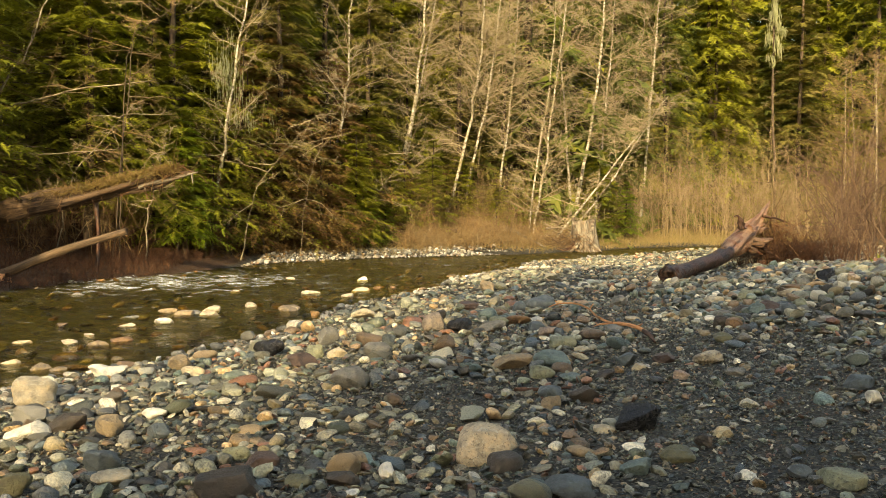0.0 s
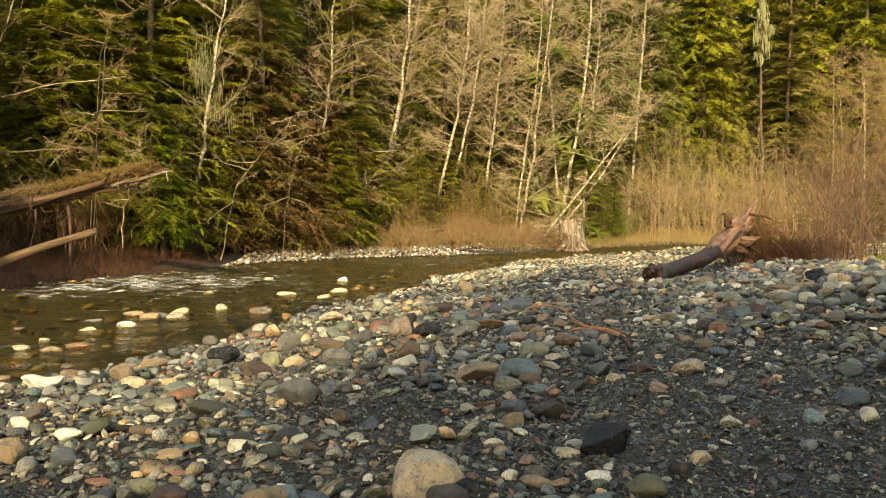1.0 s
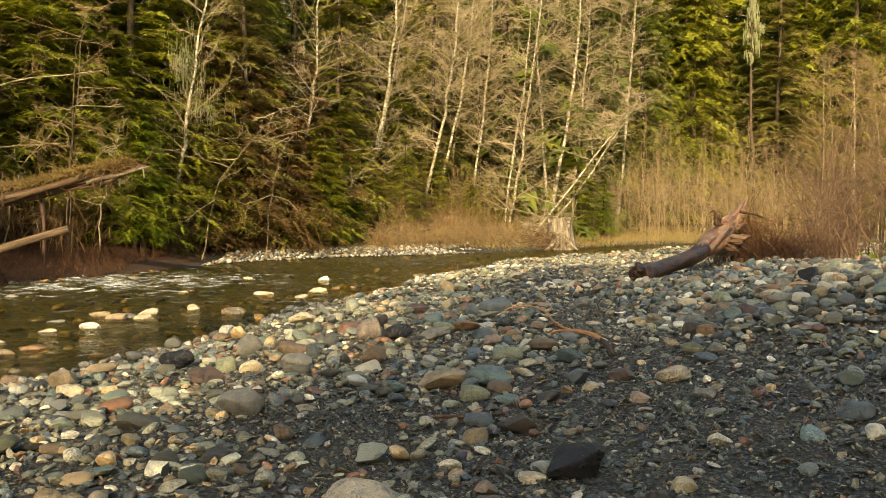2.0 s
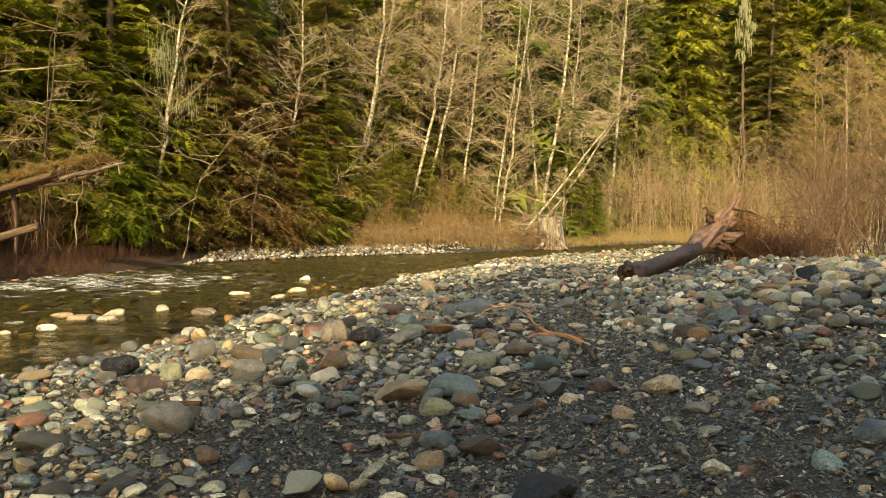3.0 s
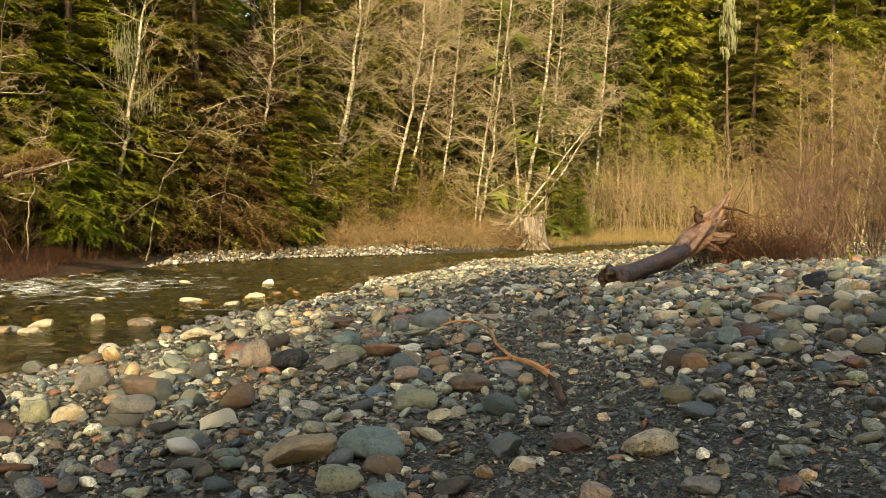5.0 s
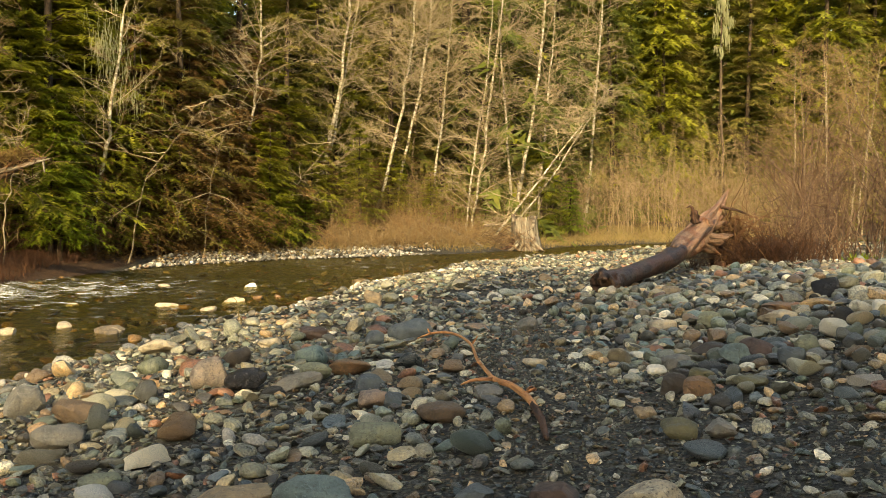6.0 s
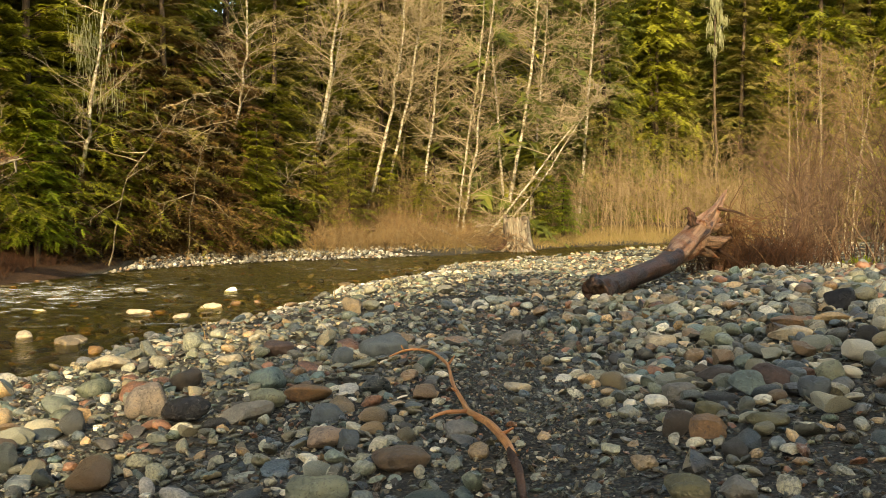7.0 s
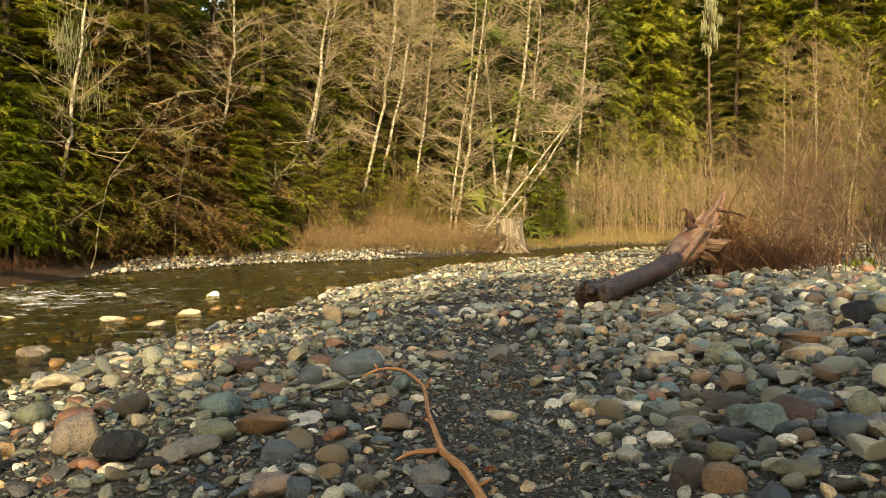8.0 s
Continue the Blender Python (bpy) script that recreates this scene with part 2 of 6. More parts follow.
ALDER_TWIG = twig_material("alder_twigs", [(0.28, 0.21, 0.12), (0.45, 0.37, 0.235), (0.20, 0.145, 0.08), (0.38, 0.305, 0.19)])
BRUSH = twig_material("red_brown_brush", [(0.105, 0.045, 0.018), (0.17, 0.085, 0.032), (0.065, 0.03, 0.015), (0.22, 0.13, 0.06)])
# Darker copy of BRUSH; the left bank's shade is put into the colour.
DARK_BRUSH = twig_material("dark_red_brush", [(0.035, 0.014, 0.007), (0.07, 0.027, 0.011), (0.018, 0.009, 0.005), (0.10, 0.042, 0.016)])
WILLOW = twig_material("willow_stems", [(0.085, 0.048, 0.028), (0.14, 0.08, 0.045), (0.06, 0.035, 0.025), (0.18, 0.115, 0.068)])
SAPLING = twig_material("sapling_stems", [(0.27, 0.19, 0.10), (0.42, 0.32, 0.19), (0.17, 0.11, 0.055)])
RUSTY = leaf_material("dead_brown_needles", [(0.07, 0.04, 0.016), (0.15, 0.085, 0.03), (0.23, 0.135, 0.048), (0.17, 0.15, 0.04)])
STRAW = twig_material("dry_grass", [(0.26, 0.18, 0.075), (0.36, 0.265, 0.125), (0.17, 0.105, 0.042), (0.22, 0.18, 0.06)])
LICHEN = leaf_material("hanging_lichen", [(0.26, 0.27, 0.13), (0.38, 0.39, 0.21), (0.48, 0.48, 0.29)])


# ---- mesh helpers ----
def mesh_np(name, v, f, material, smooth=True, crease=0, **values):
    v, f = np.asarray(v, float).reshape(-1, 3), np.asarray(f)
    me = bpy.data.meshes.new(name)
    me.vertices.add(len(v))
    me.vertices.foreach_set("co", v.astype(np.float32).ravel())
    k = f.shape[1]
    me.loops.add(f.size)
    me.loops.foreach_set("vertex_index", f.astype(np.int32).ravel())
    me.polygons.add(len(f))
    me.polygons.foreach_set("loop_start", np.arange(0, f.size, k, dtype=np.int32))
    me.polygons.foreach_set("use_smooth", np.full(len(f), smooth))
    for key, a in values.items():
        me.attributes.new(key, "FLOAT", "POINT").data.foreach_set("value", np.asarray(a, np.float32))
    me.update(calc_edges=True)
    me.materials.append(material)
    if crease:
        me.set_sharp_from_angle(angle=radians(crease))
    return me


def part(name, me, parent, label=""):
    ob = new(name, me)
    ob.parent = parent
    return tagged(ob, label) if label else ob


def unit(a):
    return a / np.maximum(np.linalg.norm(a, axis=-1, keepdims=True), 1e-9)


def sticks(p, r, sides=3):
    """Tapered tubes along p (n, k, 3) with radii r (n, k): vertices and quads."""
    n, k, _ = p.shape
    t = unit(np.gradient(p, axis=1))
    ref = np.where(np.abs(t[..., 2:3]) > 0.8, (1.0, 0, 0), (0, 0, 1.0))
    u = unit(np.cross(t, ref))
    w = np.cross(t, u)
    a = np.arange(sides) * 2 * np.pi / sides
    ring = np.cos(a)[:, None] * u[:, :, None] + np.sin(a)[:, None] * w[:, :, None]
    v = (p[:, :, None] + r[:, :, None, None] * ring).reshape(-1, 3)
    i, j, s = np.meshgrid(np.arange(n), np.arange(k - 1), np.arange(sides), indexing="ij")
    b, s2 = (i * k + j) * sides, (s + 1) % sides
    f = np.stack([b + s, b + s2, b + sides + s2, b + sides + s], -1).reshape(-1, 4)
    return v, f


def joined(*pieces):
    vs, fs, at = [], [], 0
    for v, f in pieces:
        vs.append(v)
        fs.append(f + at)
        at += len(v)
    return np.concatenate(vs), np.concatenate(fs)


def along(pts, s):
    """Points at 0..1 along a smooth curve through pts."""
    pts = np.asarray(pts, float)
    q = np.concatenate([2 * pts[:1] - pts[1:2], pts, 2 * pts[-1:] - pts[-2:-1]])
    x = np.clip(np.asarray(s, float), 0, 1) * (len(pts) - 1)
    i = np.minimum(x.astype(int), len(pts) - 2)
    u = (x - i)[..., None]
    a, b, c, d = q[i], q[i + 1], q[i + 2], q[i + 3]
    return 0.5 * (2 * b + (c - a) * u + (2 * a - 5 * b + 4 * c - d) * u**2 + (3 * b - a - 3 * c + d) * u**3)


# ---- the lie of the land ----
RIVER = np.array([(-13, -60, 4.0), (-10, -30, 3.8), (-8.6, 3, 3.5), (-6.6, 10, 3.6), (-5.2, 17, 4.1), (-3.4, 24, 4.0), (-1.4, 30.7, 4.2),
                  (1.5, 35.1, 3.0), (5.2, 38.7, 2.1), (8.5, 42.8, 1.9), (13, 49, 2.2), (22, 56, 2.5), (42, 63, 3.0), (240, 110, 4.0)])


def shore(x, y):
    """Distance from the water's edge (negative in the river), and the side: +1 the gravel bar, -1 the wooded bank."""
    x, y = np.asarray(x, float), np.asarray(y, float)
    best, side = np.full(x.shape, 1e9), np.ones(x.shape)
    for (ax, ay, aw), (bx, by, bw) in zip(RIVER[:-1], RIVER[1:]):
        dx, dy = bx - ax, by - ay
        u = np.clip(((x - ax) * dx + (y - ay) * dy) / (dx * dx + dy * dy), 0, 1)
        far = np.hypot(x - ax - u * dx, y - ay - u * dy)
        d = far - (aw + u * (bw - aw))
        near = d < best
        best = np.where(near, d, best)
        side = np.where(near, np.where(dx * (y - ay) - dy * (x - ax) > 0, -1.0, 1.0), side)
    wob = 0.35 * np.sin(x * 0.9 + y * 0.55) + 0.2 * np.sin(y * 1.7 - x * 0.6)
    return best + wob * 0.6 - np.where(side > 0, 0.25, 0.0), side


def ramp01(v, a, b):
    u = np.clip((v - a) / (b - a), 0, 1)
    return u * u * (3 - 2 * u)


def height(x, y):
    x, y = np.asarray(x, float), np.asarray(y, float)
    d, side = shore(x, y)
    out = np.maximum(d, 0)
    low = 1 - 0.58 * ramp01(y, 17, 29)
    bar = (0.50 * (1 - np.exp(-out / 2.3)) + 0.006 * np.minimum(out, 40)) * low
    mid = 4.9 + 0.24 * np.clip(y - 8.4, 0, 12)
    bar += 0.40 * np.exp(-(((x - mid) / np.where(x < mid, 1.8, 5.0)) ** 2) - ((y - 8.4) / np.where(y < 8.4, 3.4, 9.0)) ** 2)
    bar += 0.03 * np.sin(x * 1.3 + 0.7 * y) + 0.02 * np.sin(2.1 * y - 1.1 * x)
    bank = 0.20 * ramp01(out, 0, 1.3) + 0.95 * ramp01(out, 1.6, 6.0) + 0.02 * out
    bank += 0.42 * np.clip(out - 13, 0, 70) + 0.05 * np.sin(x * 0.8) * ramp01(out, 1, 4)
    bed = -np.minimum(0.11 * np.maximum(-d, 0) + 0.03, 0.42)
    land = np.where(side > 0, bar, bank)
    return np.where(d > 0, land * ramp01(d, -0.05, 0.5), bed * ramp01(-d, -0.05, 0.4)) 


def h1(x, y):
    return float(height(np.array([x]), np.array([y]))[0])


def steps(*runs):
    return np.unique(np.concatenate([np.arange(a, b, s) for a, b, s in runs]).round(4))


gx = steps((-420, -60, 30), (-60, -16, 2.0), (-16, 9, 0.22), (9, 30, 0.7), (30, 90, 3), (90, 421, 30))
gy = steps((-420, -60, 30), (-60, -2, 2.0), (-2, 36, 0.22), (36, 62, 0.5), (62, 120, 3), (120, 421, 30))
X, Y = np.meshgrid(gx, gy)
Z = height(X, Y)
D, SIDE = shore(X, Y)
nx, ny = len(gx), len(gy)
jj, ii = np.meshgrid(np.arange(ny - 1), np.arange(nx - 1), indexing="ij")
base = jj * nx + ii
faces = np.stack([base, base + 1, base + nx + 1, base + nx], -1).reshape(-1, 4)
litter = np.where(SIDE < 0, ramp01(D, np.where(X < -6.6, -0.4, 1.6), np.where(X < -6.6, 0.05, 2.8)), ramp01(D, 16, 24)).ravel()
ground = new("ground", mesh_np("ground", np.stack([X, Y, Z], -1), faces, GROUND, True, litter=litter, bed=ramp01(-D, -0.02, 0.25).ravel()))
tagged(ground, "dark river gravel, sloping bank and forest floor", "ground", kind="structure")

# The river.
wx, wy = steps((-17, 12, 0.14), (12, 60, 0.6)), steps((-20, 4, 0.6), (4, 46, 0.14), (46, 70, 0.5))
X, Y = np.meshgrid(wx, wy)
D, SIDE = shore(X, Y)
riffle = 0.95 * np.exp(-(((X + 6.0) / 3.8) ** 2) - ((Y - 22.0) / 4.2) ** 2) + 0.6 * np.exp(-(((X - 0.6) / 3.2) ** 2) - ((Y - 30.6) / 1.7) ** 2)
riffle = np.clip(riffle, 0, 1)
chop = np.sin(3.1 * X + 5.3 * Y + 1.3 * np.sin(2.3 * X)) * np.sin(2.2 * Y - 3.7 * X + 1.1 * np.sin(1.9 * Y))
swell = np.sin(1.4 * X + 2.1 * Y) * np.sin(1.1 * Y - 0.8 * X)
Z = 0.006 * swell + 0.006 * chop + riffle * (0.045 * chop + 0.02 * np.sin(7 * X + 9 * Y))
nx, ny = len(wx), len(wy)
jj, ii = np.meshgrid(np.arange(ny - 1), np.arange(nx - 1), indexing="ij")
base = jj * nx + ii
wet = (D < 0.9)
keep = (wet[:-1, :-1] & wet[1:, 1:]).ravel()
faces = np.stack([base, base + 1, base + nx + 1, base + nx], -1).reshape(-1, 4)[keep]
used, inv = np.unique(faces, return_inverse=True)
river = new("water", mesh_np("water", np.stack([X, Y, Z], -1).reshape(-1, 3)[used], inv.reshape(-1, 4), WATER, True, riffle=riffle.ravel()[used]))
tagged(river, "clear shallow olive river water with small white riffles", "river", kind="structure")


# ---- stones ----
def ball(level):
    bm = bmesh.new()
    bmesh.ops.create_icosphere(bm, subdivisions=level, radius=1.0)
    v = np.array([x.co[:] for x in bm.verts])
    f = np.array([[x.index for x in p.verts] for p in bm.faces])
    bm.free()
    return v, f


BALLS = {k: ball(k) for k in (1, 2, 3, 4)}
BALLS[0] = (np.array([(1, 0, 0), (-1, 0, 0), (0, 1, 0), (0, -1, 0), (0, 0, 1), (0, 0, -1)], float), np.array([(0, 2, 4), (2, 1, 4), (1, 3, 4), (3, 0, 4), (2, 0, 5), (1, 2, 5), (3, 1, 5), (0, 3, 5)]))


def stone_shape(level, seed, angular=0.3):
    """A worn stone about one unit in half-length: a boxy ellipsoid with flats and slow bulges."""
    rng = np.random.default_rng(seed)
    v = BALLS[level][0].copy()
    p = rng.uniform(2.0, 2.5)
    v /= ((np.abs(v) ** p).sum(1) ** (1 / p))[:, None]
    bulge = np.ones(len(v))
    for _ in range(5):
        w = rng.normal(0, 1.5, 3)
        bulge += 0.10 * np.sin(v @ w + rng.uniform(0, 6.3))
    v *= bulge[:, None]
    for _ in range(int(1.0 + 13 * angular)):
        n = unit(rng.normal(0, 1, 3))
        cut = rng.uniform(0.48, 0.88)
        over = np.maximum(v @ n - cut, 0)
        v -= over[:, None] * n * (0.6 + 0.4 * angular)
    if level > 2:
        for k in range(22):
            w = rng.normal(0, 4.0 + 0.5 * k, 3)
            v *= (1 + 0.05 / (4.0 + 0.5 * k) * 1.2 * np.sin(v @ w + rng.uniform(0, 6.3)))[:, None]
    return v / np.abs(v).max(0)


def turned(yaw, tilt, lean):
    """Rotation matrices (n, 3, 3)."""
    cz, sz, cx, sx, cy, sy = np.cos(yaw), np.sin(yaw), np.cos(tilt), np.sin(tilt), np.cos(lean), np.sin(lean)
    o, i = np.zeros_like(yaw), np.ones_like(yaw)
    rz = np.array([[cz, -sz, o], [sz, cz, o], [o, o, i]]).transpose(2, 0, 1)
    rx = np.array([[i, o, o], [o, cx, -sx], [o, sx, cx]]).transpose(2, 0, 1)
    ry = np.array([[cy, o, sy], [o, i, o], [-sy, o, cy]]).transpose(2, 0, 1)
    return rz @ rx @ ry


ANGULAR = (0.10, 0.22, 0.34, 0.46, 0.62, 0.9)
SHAPES = {k: [stone_shape(k, 100 * k + s, ANGULAR[s % 6] if k > 1 else 0.25 + 0.7 * ANGULAR[s % 6]) for s in range(24)] for k in (0, 1, 2, 3)}


def heap(place, size, level, seed, tip=0.28):
    """Many stones in one mesh: vertices and triangles."""
    rng = np.random.default_rng(seed)
    n = len(place)
    m = turned(rng.uniform(0, 6.3, n), rng.normal(0, tip, n), rng.normal(0, tip, n))
    kind = rng.integers(0, 24, n)
    vs, fs, at = [], [], 0
    f = BALLS[level][1]
    for k in range(24):
        i = np.nonzero(kind == k)[0]
        if len(i):
            v = np.einsum("nij,nvj->nvi", m[i], SHAPES[level][k][None] * size[i][:, None]) + place[i][:, None]
            fs.append((f[None] + (at + np.arange(len(i)) * v.shape[1])[:, None, None]).reshape(-1, 3))
            vs.append(v.reshape(-1, 3))
            at += v.shape[0] * v.shape[1]
    return np.concatenate(vs), np.concatenate(fs)


def coarse(x, y):
    """0 on the fine gravel, 1 where cobbles lie thick."""
    d, _ = shore(x, y)
    c = np.ones_like(x)
    track = np.interp(y, [3, 6, 8, 10, 12, 14, 16], [1.9, 1.9, 2.15, 2.25, 2.6, 3.2, 3.6])
    wide = np.interp(y, [3, 5.5, 7, 9, 12, 14.5, 16], [1.7, 1.2, 0.45, 0.5, 0.45, 0.4, 0.2])
    c *= 1 - 0.93 * np.exp(-(((x - track) / wide) ** 2) * 1.2) * (y < 16.5)
    c *= 1 - 0.85 * np.exp(-(((x - 0.45) / 0.45) ** 2) - ((y - 6.0) / 0.6) ** 2)
    c *= 1 - 0.85 * np.exp(-(((x - 0.05) / 0.5) ** 2) - ((y - 6.3) / 0.55) ** 2)
    c *= 1 - 0.6 * ramp01(x, 0.9, 1.8) * (1 - ramp01(y, 6.6, 8.2))
    return np.clip(c, 0.04, 1)


class Packing:
    """Keeps stones from standing in one another."""

    def __init__(self, cell=0.3):
        self.cell, self.grid = cell, {}

    def free(self, x, y, r):
        i, j = int(x // self.cell), int(y // self.cell)
        for a in (i - 1, i, i + 1):
            for b in (j - 1, j, j + 1):
                for (u, w, s) in self.grid.get((a, b), ()):
                    if (u - x) ** 2 + (w - y) ** 2 < (0.66 * (r + s)) ** 2:
                        return False
        return True

    def take(self, x, y, r):
        self.grid.setdefault((int(x // self.cell), int(y // self.cell)), []).append((x, y, r))


packing = Packing()


def one_stone(name, label, material, x, y, size, yaw=0.0, seed=1, angular=0.2, sunk=0.3, tilt=(0, 0), category="stone", group="", z=None, level=4, cuts=()):
    """A stone as a thing of its own: size is its length, breadth and height in metres; cuts are broad flats, each a normal and a distance."""
    v = stone_shape(level, seed, angular)
    for nx, ny, nz, far in cuts:
        way = unit(np.array((nx, ny, nz), float))
        v = v - np.maximum(v @ way - far, 0)[:, None] * way * 0.92
    v = v / np.abs(v).max(0) * np.array(size) / 2
    me = mesh_np(name, v, BALLS[level][1], material, True, 24 if angular > 0.25 else 0)
    ob = new(name, me)
    zz = h1(x, y) + size[2] * (0.5 - sunk) if z is None else z
    ob.matrix_world = pose(x, y, zz, tilt[0], tilt[1], yaw)
    packing.take(x, y, 0.46 * max(size[0], size[1]))
    return tagged(ob, label, category, group)


BOULDER = plain_stone("tan_boulder_granite", (0.46, 0.385, 0.275), 0.6, 0.7, (1.15, 0.94, 0.7))
SPECKLED = plain_stone("speckled_pink_grey_granite", (0.25, 0.205, 0.165), 0.8, 0.65)
GRANITE = plain_stone("tan_granite", (0.40, 0.335, 0.235), 0.8, 0.7)
COAL = plain_stone("black_stone", (0.012, 0.012, 0.014), 0.1, 0.22)
CHALK = plain_stone("white_stone", (0.66, 0.63, 0.54), 0.15, 0.65)
CREAM = plain_stone("cream_stone", (0.44, 0.375, 0.265), 0.3, 0.6)
SLATE = plain_stone("blue_grey_slate", (0.085, 0.105, 0.115), 0.4, 0.5)
TEAL = plain_stone("blue_green_stone", (0.12, 0.165, 0.155), 0.6, 0.55)
SAGE = plain_stone("grey_green_stone", (0.20, 0.21, 0.14), 0.6, 0.65)
OLIVE_STONE = plain_stone("olive_stone", (0.125, 0.115, 0.06), 0.4, 0.45)
BROWN = plain_stone("brown_stone", (0.12, 0.085, 0.055), 0.4, 0.45)
UMBER = plain_stone("dark_brown_stone", (0.055, 0.045, 0.036), 0.35, 0.45)
RUST = plain_stone("rusty_stone", (0.21, 0.125, 0.065), 0.5, 0.55)
MAROON = plain_stone("red_brown_stone", (0.08, 0.052, 0.042), 0.3, 0.5)
PINK = plain_stone("pink_stone", (0.29, 0.215, 0.16), 0.5, 0.65)
GREY = plain_stone("grey_stone", (0.17, 0.165, 0.145), 0.5, 0.6)
OCHRE = plain_stone("ochre_stone", (0.26, 0.20, 0.125), 0.45, 0.55)
one_stone("stone", "large tan speckled granite stone with a flat top", BOULDER, 0.49, 4.52, (0.295, 0.23, 0.205), -4, 200, 0.12, 0.14, cuts=((0.10, -0.1, 1, 0.55), (-1, -0.1, 0.22, 0.70), (0.55, -0.2, -0.85, 0.50), (0.2, -1, 0.35, 0.6)))
one_stone("stone", "dark brown rounded stone leaning on granite", UMBER, 0.56, 4.37, (0.18, 0.13, 0.09), 2, 201, 0.2, 0.18)
one_stone("stone", "small white quartz stone on dark gravel", CHALK, 0.10, 4.22, (0.08, 0.06, 0.08), -10, 202, 0.6, 0.18)
one_stone("stone", "glossy black angular stone on dark gravel", COAL, 1.27, 5.11, (0.23, 0.17, 0.17), -1, 203, 0.9, 0.18)
one_stone("stone", "grey-brown speckled rounded stone", GREY, -0.29, 6.54, (0.28, 0.20, 0.18), 9, 204, 0.2, 0.18)
one_stone("stone", "large white stone at the water's edge", CHALK, -2.34, 7.73, (0.35, 0.25, 0.15), 13, 205, 0.3, 0.18)
one_stone("stone", "round pale boulder at the water's edge", CREAM, -2.34, 6.48, (0.29, 0.21, 0.24), 31, 206, 0.1, 0.18)
one_stone("stone", "wet black oval stone by the water", COAL, -1.28, 8.78, (0.33, 0.22, 0.20), -3, 207, 0.05, 0.06)
one_stone("stone", "tan rounded stone in shallow water", OCHRE, -1.85, 7.99, (0.22, 0.16, 0.16), 29, 208, 0.1, 0.18)
one_stone("stone", "cream stone at the water's edge", CREAM, -1.61, 7.52, (0.19, 0.14, 0.11), 19, 209, 0.15, 0.18)
one_stone("stone", "smooth black stone among grey cobbles", COAL, 0.48, 9.22, (0.28, 0.18, 0.17), -2, 210, 0.15, 0.18)
one_stone("stone", "round speckled pinkish granite cobble", SPECKLED, 0.21, 9.46, (0.23, 0.18, 0.22), 14, 211, 0.05, 0.18)
one_stone("stone", "blue-grey speckled boulder in gravel", TEAL, 1.09, 6.96, (0.28, 0.20, 0.14), -13, 212, 0.15, 0.18)
one_stone("stone", "orange veined stone half buried in gravel", OCHRE, 0.79, 6.98, (0.29, 0.21, 0.13), 17, 213, 0.6, 0.18)
one_stone("stone", "pale grey-green granite stone", SAGE, 0.96, 6.64, (0.20, 0.15, 0.10), 6, 214, 0.2, 0.18)
one_stone("stone", "light brown stone against a blue boulder", BROWN, 1.11, 6.79, (0.18, 0.13, 0.08), -8, 215, 0.2, 0.18)
one_stone("stone", "tan speckled oval stone in gravel", GRANITE, 2.12, 6.73, (0.23, 0.17, 0.10), -10, 216, 0.1, 0.18)
one_stone("stone", "dark slate stone with a pale foot", SLATE, 1.57, 6.84, (0.16, 0.11, 0.12), -21, 217, 0.7, 0.18)
one_stone("stone", "small tan three-cornered stone", CREAM, 1.63, 6.67, (0.10, 0.07, 0.07), 3, 218, 0.7, 0.18)
one_stone("stone", "red-brown flat slab of stone", MAROON, 1.84, 6.85, (0.17, 0.12, 0.08), -9, 219, 0.8, 0.18)
one_stone("stone", "pink angular stone in gravel", PINK, 1.82, 6.33, (0.11, 0.08, 0.08), -21, 220, 0.5, 0.18)
one_stone("stone", "brown rounded stone on gravel", BROWN, 1.53, 8.00, (0.25, 0.18, 0.11), 1, 221, 0.15, 0.18)
one_stone("stone", "brown smooth boulder near the water", BROWN, -0.40, 8.91, (0.32, 0.23, 0.17), 1, 222, 0.2, 0.18)
one_stone("stone", "grey sloping boulder near the water", GREY, -0.82, 9.26, (0.27, 0.19, 0.22), 30, 223, 0.35, 0.18)
one_stone("stone", "red-brown mottled angular boulder", MAROON, -0.85, 7.94, (0.28, 0.20, 0.15), 26, 224, 0.6, 0.18)
one_stone("stone", "pale green rounded cobble", SAGE, -0.82, 8.40, (0.18, 0.13, 0.15), 13, 225, 0.1, 0.18)
one_stone("stone", "tan cobble near the water", CREAM, -0.61, 8.36, (0.18, 0.13, 0.11), 25, 226, 0.3, 0.18)
one_stone("stone", "grey-brown rounded cobble in coarse gravel", GREY, -0.27, 8.35, (0.24, 0.17, 0.14), 2, 227, 0.15, 0.18)
one_stone("stone", "greenish grey cobble in gravel", SAGE, 0.22, 7.45, (0.18, 0.13, 0.10), 24, 228, 0.3, 0.18)
one_stone("stone", "mottled grey-green boulder in coarse gravel", SAGE, 1.26, 7.71, (0.22, 0.16, 0.11), 1, 229, 0.15, 0.18)
one_stone("stone", "olive smooth cobble in coarse gravel", OLIVE_STONE, 2.42, 7.39, (0.15, 0.11, 0.09), -26, 230, 0.1, 0.18)
one_stone("stone", "small yellowish cobble in coarse gravel", OCHRE, 2.38, 7.70, (0.10, 0.07, 0.06), -10, 231, 0.3, 0.18)
one_stone("stone", "dark grey-green cobble in coarse gravel", UMBER, 2.61, 8.05, (0.13, 0.09, 0.13), -31, 232, 0.4, 0.18)
one_stone("stone", "grey three-cornered cobble in coarse gravel", GREY, 2.56, 7.35, (0.12, 0.09, 0.09), -8, 233, 0.6, 0.18)
one_stone("stone", "white rounded cobble in coarse gravel", CHALK, 4.29, 9.25, (0.14, 0.10, 0.09), -25, 234, 0.1, 0.18)
